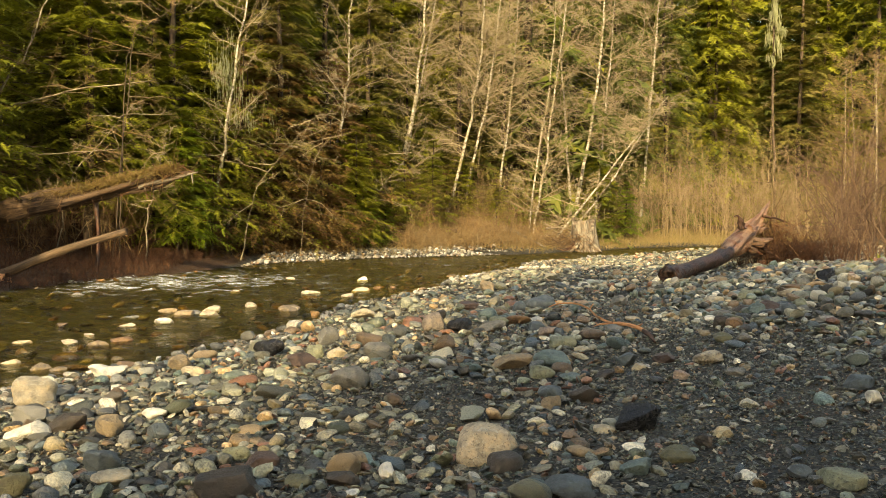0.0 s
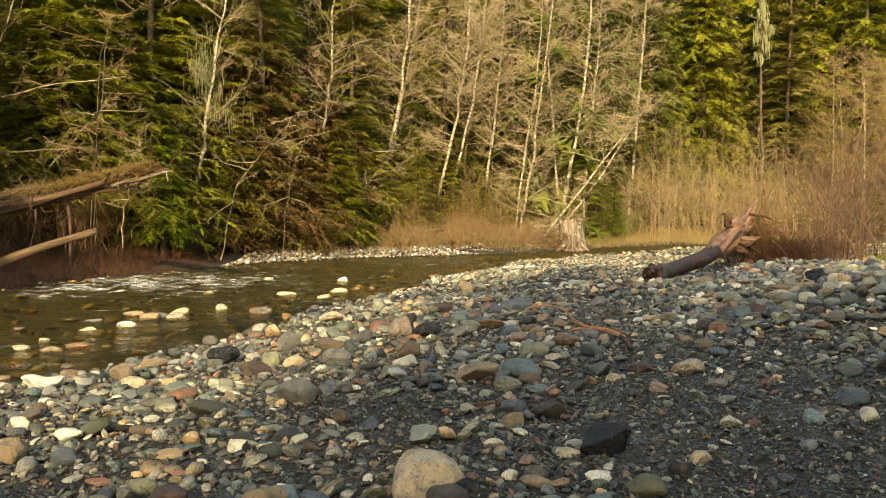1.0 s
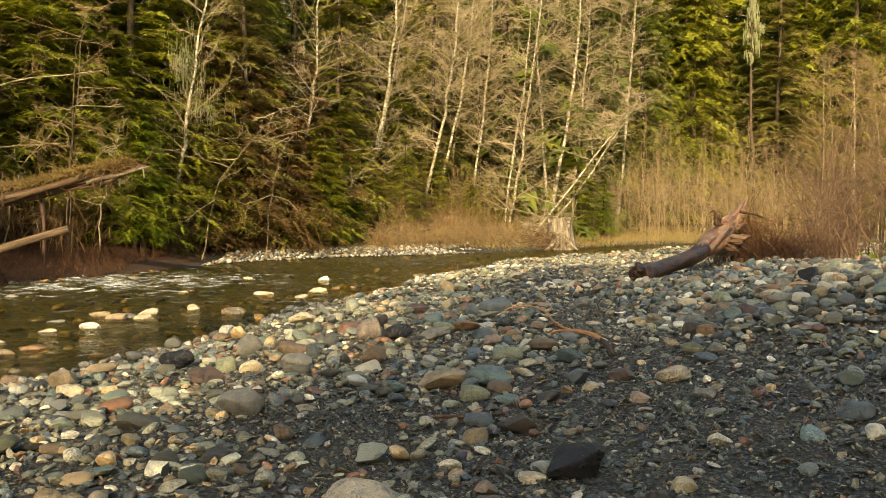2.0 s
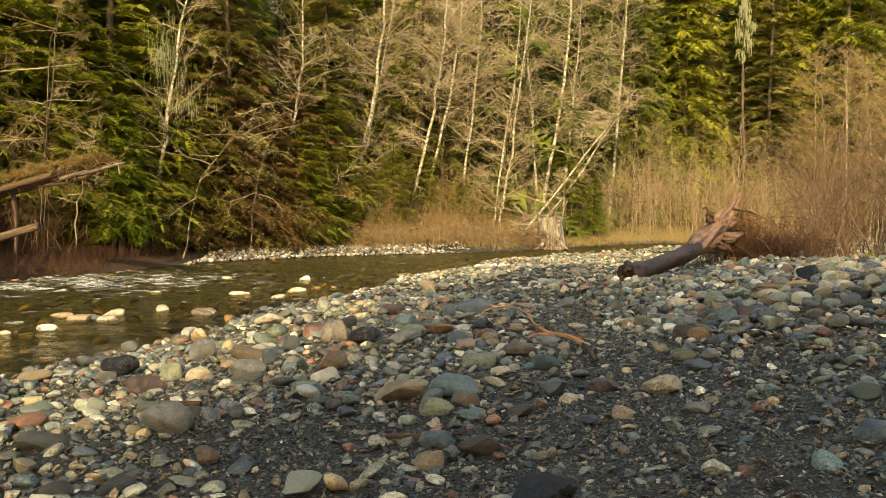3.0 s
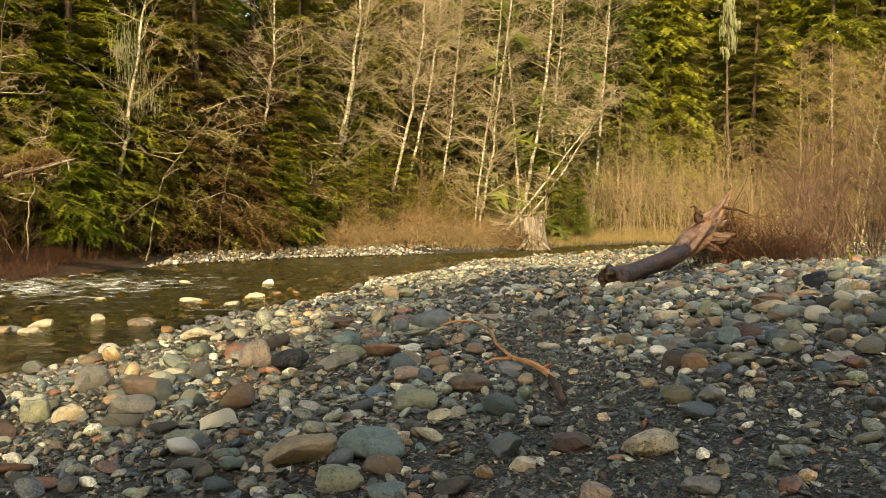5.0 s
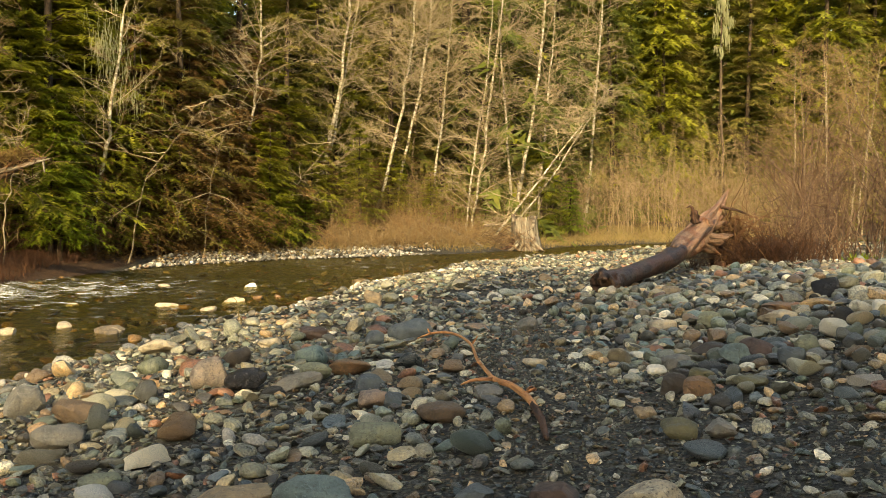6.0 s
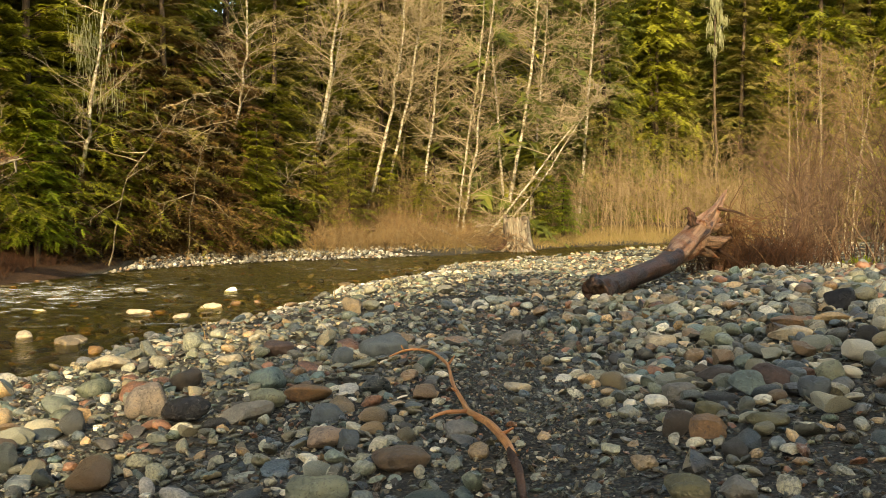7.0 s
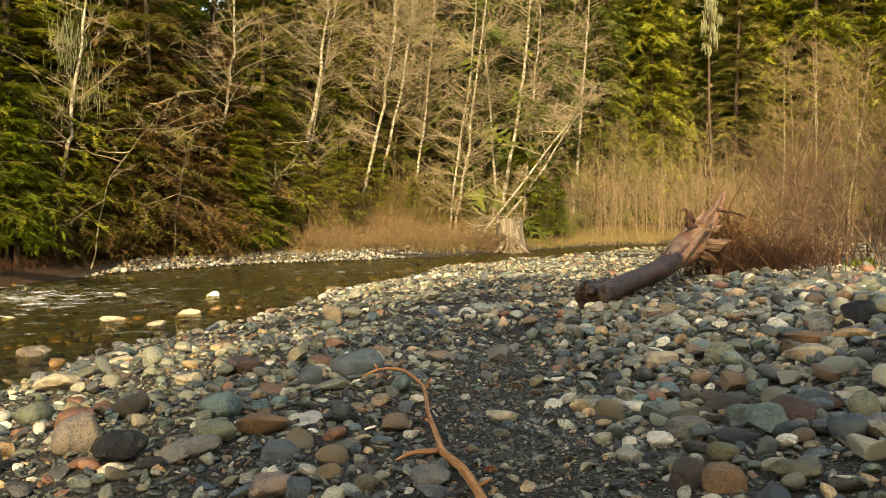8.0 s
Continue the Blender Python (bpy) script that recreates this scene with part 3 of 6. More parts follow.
one_stone("stone", "dark rounded stone in gravel", UMBER, 1.37, 6.49, (0.13, 0.09, 0.07), -12, 235, 0.3, 0.18)
one_stone("stone", "blue-green flat stone in coarse gravel", TEAL, 1.14, 6.50, (0.15, 0.11, 0.07), 6, 236, 0.5, 0.18)
one_stone("stone", "flat grey stone in coarse gravel", GREY, 2.15, 6.29, (0.13, 0.09, 0.06), -33, 237, 0.4, 0.18)
one_stone("stone", "dark slate stone in coarse gravel", SLATE, 0.97, 6.10, (0.16, 0.12, 0.09), 5, 238, 0.5, 0.18)
one_stone("stone", "yellowish tan broken stone", OCHRE, 0.94, 5.80, (0.14, 0.10, 0.09), -4, 239, 0.5, 0.18)
one_stone("stone", "dark angular block of stone", UMBER, 1.14, 5.93, (0.18, 0.13, 0.12), -17, 240, 0.7, 0.18)
one_stone("stone", "small brown round stone", BROWN, 0.02, 5.97, (0.11, 0.08, 0.09), 9, 241, 0.05, 0.18)
one_stone("stone", "yellow-green crusted stone in coarse gravel", OCHRE, 0.91, 4.64, (0.15, 0.11, 0.06), -23, 242, 0.3, 0.18)
one_stone("stone", "dark olive rounded stone", OLIVE_STONE, 1.30, 4.48, (0.16, 0.12, 0.08), -3, 243, 0.15, 0.18)
one_stone("stone", "blue-green square stone in gravel", TEAL, 1.09, 4.31, (0.14, 0.10, 0.08), -10, 244, 0.7, 0.18)
one_stone("stone", "dark grey rounded stone", SLATE, 0.78, 4.02, (0.20, 0.14, 0.09), -16, 245, 0.15, 0.18)
one_stone("stone", "dark brown slab of stone", UMBER, -0.49, 4.02, (0.26, 0.19, 0.11), 20, 246, 0.7, 0.18)
one_stone("stone", "black-brown flat slab of stone", UMBER, -0.08, 4.15, (0.17, 0.12, 0.07), -7, 247, 0.8, 0.18)
one_stone("stone", "blue-black angular stone in coarse gravel", SLATE, -1.13, 4.54, (0.18, 0.13, 0.12), 34, 248, 0.6, 0.18)
one_stone("stone", "dark brown stone with a pale face", UMBER, -1.66, 5.39, (0.23, 0.16, 0.11), 27, 249, 0.5, 0.18)
one_stone("stone", "dark blue-grey cobble in coarse gravel", SLATE, -1.09, 5.14, (0.13, 0.09, 0.10), 10, 250, 0.4, 0.18)
one_stone("stone", "cream speckled stone in coarse gravel", CREAM, -0.99, 4.26, (0.16, 0.12, 0.07), 27, 251, 0.2, 0.18)
one_stone("stone", "olive grey cobble in coarse gravel", OLIVE_STONE, -0.24, 4.14, (0.12, 0.09, 0.05), -4, 252, 0.2, 0.18)
one_stone("stone", "greenish grey boulder in coarse gravel", OLIVE_STONE, -1.34, 4.19, (0.17, 0.12, 0.11), 39, 253, 0.3, 0.18)
one_stone("stone", "ochre stone with a pale top", OCHRE, -1.38, 5.22, (0.16, 0.12, 0.13), 24, 254, 0.5, 0.18)
one_stone("stone", "pale grey flat stone", CHALK, -1.81, 5.26, (0.23, 0.16, 0.10), 18, 255, 0.4, 0.18)
one_stone("stone", "white flat cobble in coarse gravel", CHALK, -1.28, 5.60, (0.16, 0.12, 0.07), 25, 256, 0.3, 0.18)
one_stone("stone", "olive and white cobble", SAGE, -0.59, 4.64, (0.13, 0.09, 0.09), -0, 257, 0.3, 0.18)
one_stone("stone", "red-brown cobble in coarse gravel", MAROON, -0.43, 4.44, (0.15, 0.11, 0.10), 24, 258, 0.5, 0.18)
one_stone("stone", "orange and grey stone", OCHRE, -0.06, 4.41, (0.14, 0.10, 0.09), 9, 259, 0.3, 0.18)
one_stone("stone", "blue-black cobble in coarse gravel", SLATE, 2.56, 5.54, (0.16, 0.11, 0.10), -34, 260, 0.4, 0.18)
one_stone("stone", "small white stone in coarse gravel", CHALK, 2.49, 5.23, (0.09, 0.06, 0.09), -21, 261, 0.5, 0.18)
one_stone("stone", "pale grey broad stone", SAGE, 1.83, 4.15, (0.20, 0.15, 0.09), -39, 262, 0.4, 0.18)
one_stone("stone", "flat tan stone in coarse gravel", CREAM, 1.11, 5.09, (0.12, 0.09, 0.05), 1, 263, 0.5, 0.18)
one_stone("stone", "dark block of stone", UMBER, 1.48, 4.68, (0.11, 0.08, 0.08), -14, 264, 0.7, 0.18)
one_stone("stone", "dark angular stone in coarse gravel", SLATE, 1.70, 4.23, (0.11, 0.08, 0.07), -31, 265, 0.7, 0.18)
one_stone("stone", "pale grey-green speckled boulder", SAGE, 0.84, 9.40, (0.22, 0.16, 0.13), 17, 266, 0.15, 0.18)
one_stone("stone", "orange-brown flat boulder in coarse gravel", RUST, 1.06, 9.52, (0.26, 0.18, 0.11), -6, 267, 0.15, 0.18)
one_stone("stone", "broad grey boulder with a white foot", GREY, 0.78, 9.19, (0.27, 0.19, 0.12), 25, 268, 0.4, 0.18)
one_stone("stone", "dark brown smooth boulder", UMBER, 0.26, 10.21, (0.24, 0.17, 0.17), 19, 269, 0.2, 0.18)
one_stone("stone", "blue-black angular boulder in coarse gravel", SLATE, 1.18, 9.04, (0.21, 0.15, 0.11), -1, 270, 0.6, 0.18)
one_stone("stone", "cream cobble with a chipped side", CREAM, 0.31, 11.32, (0.21, 0.15, 0.11), 19, 271, 0.2, 0.18)
one_stone("stone", "half red, half black cobble", MAROON, 0.62, 11.66, (0.26, 0.19, 0.14), -5, 272, 0.3, 0.18)
one_stone("stone", "smooth blue-grey cobble in coarse gravel", SLATE, 1.16, 10.77, (0.18, 0.13, 0.16), 17, 273, 0.3, 0.18)
one_stone("stone", "large slate-grey boulder on the bar", SLATE, 1.47, 11.16, (0.39, 0.28, 0.22), 5, 274, 0.25, 0.18)
one_stone("stone", "upright orange-tan stone in coarse gravel", OCHRE, 1.04, 15.40, (0.24, 0.17, 0.25), -5, 275, 0.5, 0.18)
one_stone("stone", "pinkish granite boulder in coarse gravel", PINK, 1.21, 8.50, (0.19, 0.14, 0.11), 14, 276, 0.15, 0.18)
one_stone("stone", "dark blue cobble in coarse gravel", SLATE, 1.32, 8.47, (0.11, 0.08, 0.10), -8, 277, 0.3, 0.18)
one_stone("stone", "grey boulder beside a driftwood stick", GREY, 1.80, 8.43, (0.17, 0.13, 0.09), 9, 278, 0.25, 0.18)
one_stone("stone", "cream flat cobble on fine gravel", CREAM, 2.22, 9.55, (0.17, 0.12, 0.07), -5, 279, 0.2, 0.18)
one_stone("stone", "pale grey long cobble", GREY, 2.47, 11.49, (0.21, 0.15, 0.16), -16, 280, 0.3, 0.18)
one_stone("stone", "rusty orange rugged boulder", RUST, 2.70, 7.99, (0.16, 0.11, 0.12), -16, 281, 0.5, 0.18)
one_stone("stone", "olive grey long boulder", OLIVE_STONE, 2.95, 8.00, (0.17, 0.13, 0.08), -40, 282, 0.25, 0.18)
one_stone("stone", "brown-olive smooth boulder in coarse gravel", OLIVE_STONE, 2.83, 8.31, (0.13, 0.10, 0.08), -10, 283, 0.1, 0.18)
one_stone("stone", "white-veined grey cobble in coarse gravel", GREY, 2.84, 8.70, (0.16, 0.11, 0.11), -17, 284, 0.15, 0.18)
one_stone("stone", "pale white flat cobble", CHALK, 2.86, 9.44, (0.15, 0.11, 0.07), -25, 285, 0.3, 0.18)
one_stone("stone", "small white cobble in coarse gravel", CHALK, 2.61, 8.67, (0.08, 0.06, 0.06), -10, 286, 0.4, 0.18)
one_stone("stone", "white speckled cobble in coarse gravel", CHALK, 2.71, 8.63, (0.11, 0.08, 0.07), -32, 287, 0.2, 0.18)
one_stone("stone", "cream rounded cobble in coarse gravel", CREAM, 3.37, 10.64, (0.23, 0.16, 0.10), -6, 288, 0.2, 0.18)
one_stone("stone", "dark grey round boulder", SLATE, 3.28, 8.29, (0.14, 0.10, 0.12), -26, 289, 0.15, 0.18)
one_stone("stone", "red-brown tapering boulder in coarse gravel", MAROON, 3.24, 8.58, (0.22, 0.16, 0.15), -34, 290, 0.4, 0.18)
one_stone("stone", "pale grey round boulder", SAGE, 3.47, 8.51, (0.15, 0.11, 0.12), -24, 291, 0.1, 0.18)
one_stone("stone", "pale teal cobble in coarse gravel", TEAL, 3.39, 9.28, (0.10, 0.07, 0.11), -38, 292, 0.5, 0.18)
one_stone("stone", "dark flat boulder in coarse gravel", UMBER, 3.17, 9.08, (0.22, 0.16, 0.10), -10, 293, 0.5, 0.18)
one_stone("stone", "green-black mottled boulder in coarse gravel", TEAL, 3.12, 8.56, (0.20, 0.14, 0.14), -22, 294, 0.4, 0.18)
one_stone("stone", "rust-orange flat stone in coarse gravel", RUST, 4.10, 10.20, (0.29, 0.21, 0.13), -35, 295, 0.6, 0.18)
one_stone("stone", "pale flat stone on the cobble ridge", CREAM, 3.91, 9.83, (0.28, 0.20, 0.12), -21, 296, 0.5, 0.18)
one_stone("stone", "black angular boulder on the ridge", COAL, 4.57, 10.49, (0.23, 0.17, 0.20), -44, 297, 0.6, 0.18)
one_stone("stone", "pale slab at the water's edge", CREAM, -0.68, 11.67, (0.35, 0.25, 0.15), 32, 298, 0.6, 0.18)
one_stone("stone", "cream cobble at the water's edge", CREAM, -0.55, 12.78, (0.16, 0.12, 0.08), 19, 299, 0.1, 0.18)
one_stone("stone", "grey-green cobble on the ridge", SAGE, 3.62, 10.34, (0.21, 0.15, 0.15), -30, 300, 0.4, 0.18)
one_stone("stone", "ochre cobble behind the log", OCHRE, 4.09, 12.69, (0.20, 0.15, 0.17), -12, 301, 0.3, 0.18)
one_stone("stone", "rounded cream stone standing out of the shallow water", CREAM, -1.47, 19.32, (0.42, 0.30, 0.17), -5, 302, 0.6, 0.18, z=-0.01)
one_stone("stone", "rounded cream stone standing out of the shallow water", CREAM, -1.56, 17.78, (0.29, 0.21, 0.13), 23, 303, 0.6, 0.18, z=-0.00)
one_stone("stone", "rounded cream stone standing out of the shallow water", CHALK, -1.75, 22.69, (0.28, 0.20, 0.19), 11, 304, 0.6, 0.18, z=-0.01)
one_stone("stone", "ochre stone standing out of the shallow water", OCHRE, -2.20, 15.06, (0.37, 0.26, 0.19), 8, 305, 0.6, 0.18, z=-0.01)
one_stone("stone", "rounded cream stone standing out of the shallow water", CREAM, -3.03, 15.81, (0.21, 0.15, 0.15), 24, 306, 0.6, 0.18, z=-0.00)
one_stone("stone", "rounded cream stone standing out of the shallow water", CHALK, -3.73, 13.38, (0.33, 0.23, 0.15), 4, 307, 0.6, 0.18, z=-0.00)
one_stone("stone", "rounded cream stone standing out of the shallow water", CREAM, -3.51, 15.09, (0.35, 0.25, 0.16), 27, 308, 0.6, 0.18, z=-0.00)
one_stone("stone", "ochre stone standing out of the shallow water", OCHRE, -3.36, 14.47, (0.28, 0.20, 0.11), 18, 309, 0.6, 0.18, z=-0.00)
one_stone("stone", "rounded cream stone standing out of the shallow water", CREAM, -3.00, 15.71, (0.20, 0.14, 0.16), 5, 310, 0.6, 0.18, z=-0.00)
one_stone("stone", "grey stone standing out of the shallow water", GREY, -3.63, 14.54, (0.24, 0.17, 0.13), 22, 311, 0.6, 0.18, z=-0.00)
one_stone("stone", "ochre stone standing out of the shallow water", OCHRE, -4.14, 14.79, (0.29, 0.21, 0.13), 4, 312, 0.6, 0.18, z=-0.00)
one_stone("stone", "grey stone standing out of the shallow water", GREY, -4.44, 13.98, (0.31, 0.22, 0.11), 32, 313, 0.6, 0.18, z=-0.00)
one_stone("stone", "rounded cream stone standing out of the shallow water", CREAM, -4.11, 12.94, (0.24, 0.17, 0.09), 23, 314, 0.6, 0.18, z=-0.00)
one_stone("stone", "rounded cream stone standing out of the shallow water", CREAM, -2.22, 15.16, (0.30, 0.22, 0.17), 2, 315, 0.6, 0.18, z=-0.00)
one_stone("stone", "ochre stone standing out of the shallow water", OCHRE, -3.78, 11.11, (0.26, 0.19, 0.12), 28, 316, 0.6, 0.18, z=-0.00)
one_stone("stone", "ochre stone standing out of the shallow water", RUST, -3.65, 11.46, (0.28, 0.20, 0.10), 7, 317, 0.6, 0.18, z=-0.00)
one_stone("stone", "rounded cream stone standing out of the shallow water", CREAM, -4.18, 11.23, (0.19, 0.14, 0.10), 35, 318, 0.6, 0.18, z=-0.00)
one_stone("stone", "rounded cream stone standing out of the shallow water", CREAM, -4.74, 11.22, (0.23, 0.16, 0.07), 29, 319, 0.6, 0.18, z=-0.00)
one_stone("stone", "ochre stone standing out of the shallow water", OCHRE, -3.68, 9.39, (0.21, 0.15, 0.12), 17, 320, 0.6, 0.18, z=-0.00)
one_stone("stone", "ochre stone standing out of the shallow water", OCHRE, -3.47, 9.32, (0.17, 0.12, 0.09), 30, 321, 0.6, 0.18, z=-0.00)
one_stone("stone", "rounded cream stone standing out of the shallow water", CREAM, 0.14, 19.50, (0.19, 0.14, 0.17), -13, 322, 0.6, 0.18, z=-0.01)
one_stone("stone", "ochre stone standing out of the shallow water", OCHRE, -2.25, 15.21, (0.40, 0.29, 0.19), 34, 323, 0.6, 0.18, z=-0.01)
one_stone("stone", "ochre stone standing out of the shallow water", RUST, -1.22, 15.73, (0.30, 0.21, 0.10), 18, 324, 0.6, 0.18, z=-0.00)
one_stone("stone", "rounded cream stone standing out of the shallow water", CREAM, -0.95, 15.69, (0.18, 0.13, 0.11), 6, 325, 0.6, 0.18, z=-0.00)
one_stone("stone", "rounded cream stone standing out of the shallow water", CREAM, -4.01, 18.77, (0.21, 0.15, 0.09), 29, 326, 0.6, 0.18, z=-0.00)
one_stone("stone", "rounded cream stone standing out of the shallow water", CREAM, -2.39, 18.50, (0.36, 0.26, 0.13), 3, 327, 0.6, 0.18, z=-0.00)
one_stone("stone", "rounded cream stone standing out of the shallow water", CREAM, -3.63, 22.92, (0.31, 0.22, 0.10), 29, 328, 0.6, 0.18, z=-0.00)
one_stone("stone", "rounded cream stone standing out of the shallow water", CREAM, -4.25, 11.98, (0.14, 0.10, 0.07), 25, 329, 0.6, 0.18, z=-0.00)
one_stone("stone", "rounded cream stone standing out of the shallow water", CREAM, -4.15, 9.75, (0.20, 0.14, 0.08), 19, 330, 0.6, 0.18, z=-0.00)
one_stone("stone", "grey stone standing out of the shallow water", GREY, -6.94, 17.99, (0.27, 0.19, 0.09), 29, 331, 0.6, 0.18, z=-0.00)
one_stone("stone", "rounded cream stone standing out of the shallow water", CREAM, -2.48, 18.56, (0.28, 0.20, 0.11), -5, 332, 0.6, 0.18, z=-0.00)
one_stone("stone", "ochre stone standing out of the shallow water", RUST, -1.16, 19.92, (0.17, 0.13, 0.09), 16, 333, 0.6, 0.18, z=-0.00)
one_stone("stone", "ochre stone standing out of the shallow water", BROWN, -5.08, 13.03, (0.17, 0.13, 0.07), 27, 334, 0.6, 0.18, z=-0.00)
one_stone("stone", "ochre stone standing out of the shallow water", RUST, -0.82, 20.12, (0.15, 0.11, 0.08), -1, 335, 0.6, 0.18, z=-0.00)
one_stone("stone", "rounded cream stone standing out of the shallow water", CREAM, -3.35, 14.38, (0.31, 0.22, 0.12), 28, 336, 0.6, 0.18, z=-0.00)
one_stone("stone", "ochre stone standing out of the shallow water", OCHRE, -3.78, 14.42, (0.32, 0.23, 0.15), 10, 337, 0.6, 0.18, z=-0.00)



def scatter(n, xr, yr, lo, hi, want, rng, check=True, power=2.2, tall=(0.28, 0.66), lift=(0.3, 0.95)):
    """Places and half-sizes for about n stones, largest first; want(x, y) is the chance that one stays."""
    x, y = rng.uniform(*xr, n), rng.uniform(*yr, n)
    s = lo + (hi - lo) * rng.random(n) ** power
    ok = rng.random(n) < want(x, y)
    x, y, s = x[ok], y[ok], s[ok]
    order = np.argsort(-s)
    kept = []
    for i in order:
        r = s[i] * 0.43
        if not check or packing.free(x[i], y[i], r):
            kept.append(i)
            if check:
                packing.take(x[i], y[i], r)
    x, y, s = x[kept], y[kept], s[kept]
    k = len(s)
    size = np.stack([s, s * rng.uniform(0.5, 0.95, k), s * rng.uniform(*tall, k)], 1) / 2
    place = np.stack([x, y, height(x, y) + size[:, 2] * rng.uniform(*lift, k)], 1)
    return place, size


def on_bar(x, y):
    d, side = shore(x, y)
    return (d > -0.1) & (side > 0)


rng = np.random.default_rng(7)
big = scatter(4300, (-5, 11), (-4.0, 34), 0.12, 0.27, lambda x, y: on_bar(x, y) * (0.02 + 0.98 * coarse(x, y) ** 1.8) * np.where(y < 5.2, 0.35, 1) * np.where((x > 2.4) & (y > 7), 0.4, 1), rng, power=2.8)
ridge = scatter(3400, (2.6, 7.2), (7.6, 15.5), 0.07, 0.185, lambda x, y: 0.25 + 0.75 * coarse(x, y), rng, power=2.4, tall=(0.34, 0.74), lift=(0.5, 1.2))
big = tuple(np.concatenate(q) for q in zip(big, ridge))
mid = scatter(52000, (-6, 11), (-4.0, 34), 0.055, 0.135, lambda x, y: on_bar(x, y) * (0.05 + 0.95 * coarse(x, y)) * np.where(y > 16, 0.75, 1), rng, power=2.3)
small = scatter(64000, (-4, 7.0), (1.2, 15.0), 0.030, 0.066, lambda x, y: on_bar(x, y) * (0.3 + 0.7 * coarse(x, y)), rng, power=1.5, lift=(0.1, 0.7))
plain = scatter(4200, (9.5, 25), (10, 33), 0.09, 0.26, lambda x, y: on_bar(x, y) * 0.8, rng)
far = scatter(5000, (2, 26), (28, 56), 0.12, 0.28, lambda x, y: on_bar(x, y) * 0.8, rng)
fine = scatter(90000, (-2.2, 4.8), (2.6, 12.5), 0.012, 0.036, lambda x, y: on_bar(x, y) * (1.05 - 0.6 * coarse(x, y)) * np.where(y > 9, 0.7, 1), rng, check=False, power=1.5)


def pale(place):
    """Near the water stones are dry and pale, partly sunlight put into colour."""
    d, _ = shore(place[:, 0], place[:, 1])
    r = np.random.default_rng(5).random(len(place))
    reach = np.interp(place[:, 1], [4.5, 6.2, 8, 11, 30], [3.9, 3.0, 1.2, 0.8, 0.7])
    return r < 0.04 + 0.84 * (1 - ramp01(d, 0.25 * reach, reach))


def stuff(name, label, category, pieces, material, smooth=True, crease=0):
    v, f = joined(*pieces)
    return tagged(new(name, mesh_np(name, v, f, material, smooth, crease)), label, category, kind="stuff")


def near_enough(p):
    return (p[:, 1] < 9.5) & (p[:, 0] > -2.6) & (p[:, 0] < 4.4)


# The larger cobbles beside the walk are things of their own.
single = np.nonzero(near_enough(big[0]))[0][:290]
light = pale(big[0])
cobble_mesh = {}
for k, i in enumerate(single):
    m = SHORE_STONE_ONE if light[i] else BAR_STONE_ONE
    key = (k % 24, m.name)
    if key not in cobble_mesh:
        cobble_mesh[key] = mesh_np("cobble", SHAPES[3][k % 24], BALLS[3][1], m, True, 30)
    ob = new("cobble", cobble_mesh[key])
    ob.matrix_world = pose(*big[0][i], rng.normal(0, 8), rng.normal(0, 8), rng.uniform(0, 360)) @ Matrix.Diagonal((*big[1][i], 1))
    tagged(ob, "dry rounded cobble by the water, paled in part for sunlight" if light[i] else "dark grey rounded river cobble on gravel", "stone", "cobbles of the gravel bar")
rest = np.setdiff1d(np.arange(len(big[0])), single)
for name, label, material, want in (("bar_cobbles", "dark mixed grey, green and rusty river cobbles", BAR_STONE, False), ("shore_cobbles", "pale river cobbles along the water, sunlight partly in their colour", SHORE_STONE, True)):
    pieces = [heap(big[0][r], big[1][r], 2, 11) for r in [rest[light[rest] == want]]]
    for (p, s), lv, sd in ((mid, 1, 12), (far, 1, 14), (plain, 1, 19)):
        i = np.nonzero(pale(p) == want)[0]
        if sd == 12:
            close = (p[i][:, 1] < 15.0) & (p[i][:, 1] > 3.0)
            pieces.append(heap(p[i[close]], s[i[close]], 2, sd + 3))
            i = i[~close]
        pieces.append(heap(p[i], s[i], lv, sd))
    stuff(name, label, "stones", pieces, material, True, 38)
stuff("pebbles", "fine slaty grey gravel chips between the cobbles", "gravel", [heap(fine[0], fine[1] * (1, 1, 0.75), 0, 16, 0.6), heap(small[0], small[1] * (1.05, 1, 0.75), 1, 13, 0.48)], CHIP_STONE, False)


def in_river(x, y):
    d, _ = shore(x, y)
    return (d < 0.0) & (d > -7)


bed = scatter(5200, (-12, 9), (4, 42), 0.10, 0.34, lambda x, y: in_river(x, y) * np.where(y > 26, 0.5, 1), rng)
stuff("river_bed_stones", "brown and ochre stones under shallow water", "stones", [heap(bed[0] - (0, 0, 0.02), bed[1] * (1, 1, 0.8), 2, 17)], BED_STONE)


def far_strip(x, y):
    d, side = shore(x, y)
    return (d > -0.2) & (d < 2.2) & (side < 0) & (y > 28.4 + 0.4 * np.sin(3 * x)) & (x > -6.2) & (x < 2.2 + np.sin(5 * y))


strip = scatter(18000, (-8, 4), (26, 42), 0.07, 0.22, far_strip, rng, power=2.5)
stuff("far_shore_stones", "sunlit cream coloured cobbles below the wooded bank", "stones", [heap(strip[0] + (0, 0, 0.03), strip[1] * (1, 1, 1.15), 2, 18)], SHORE_STONE)


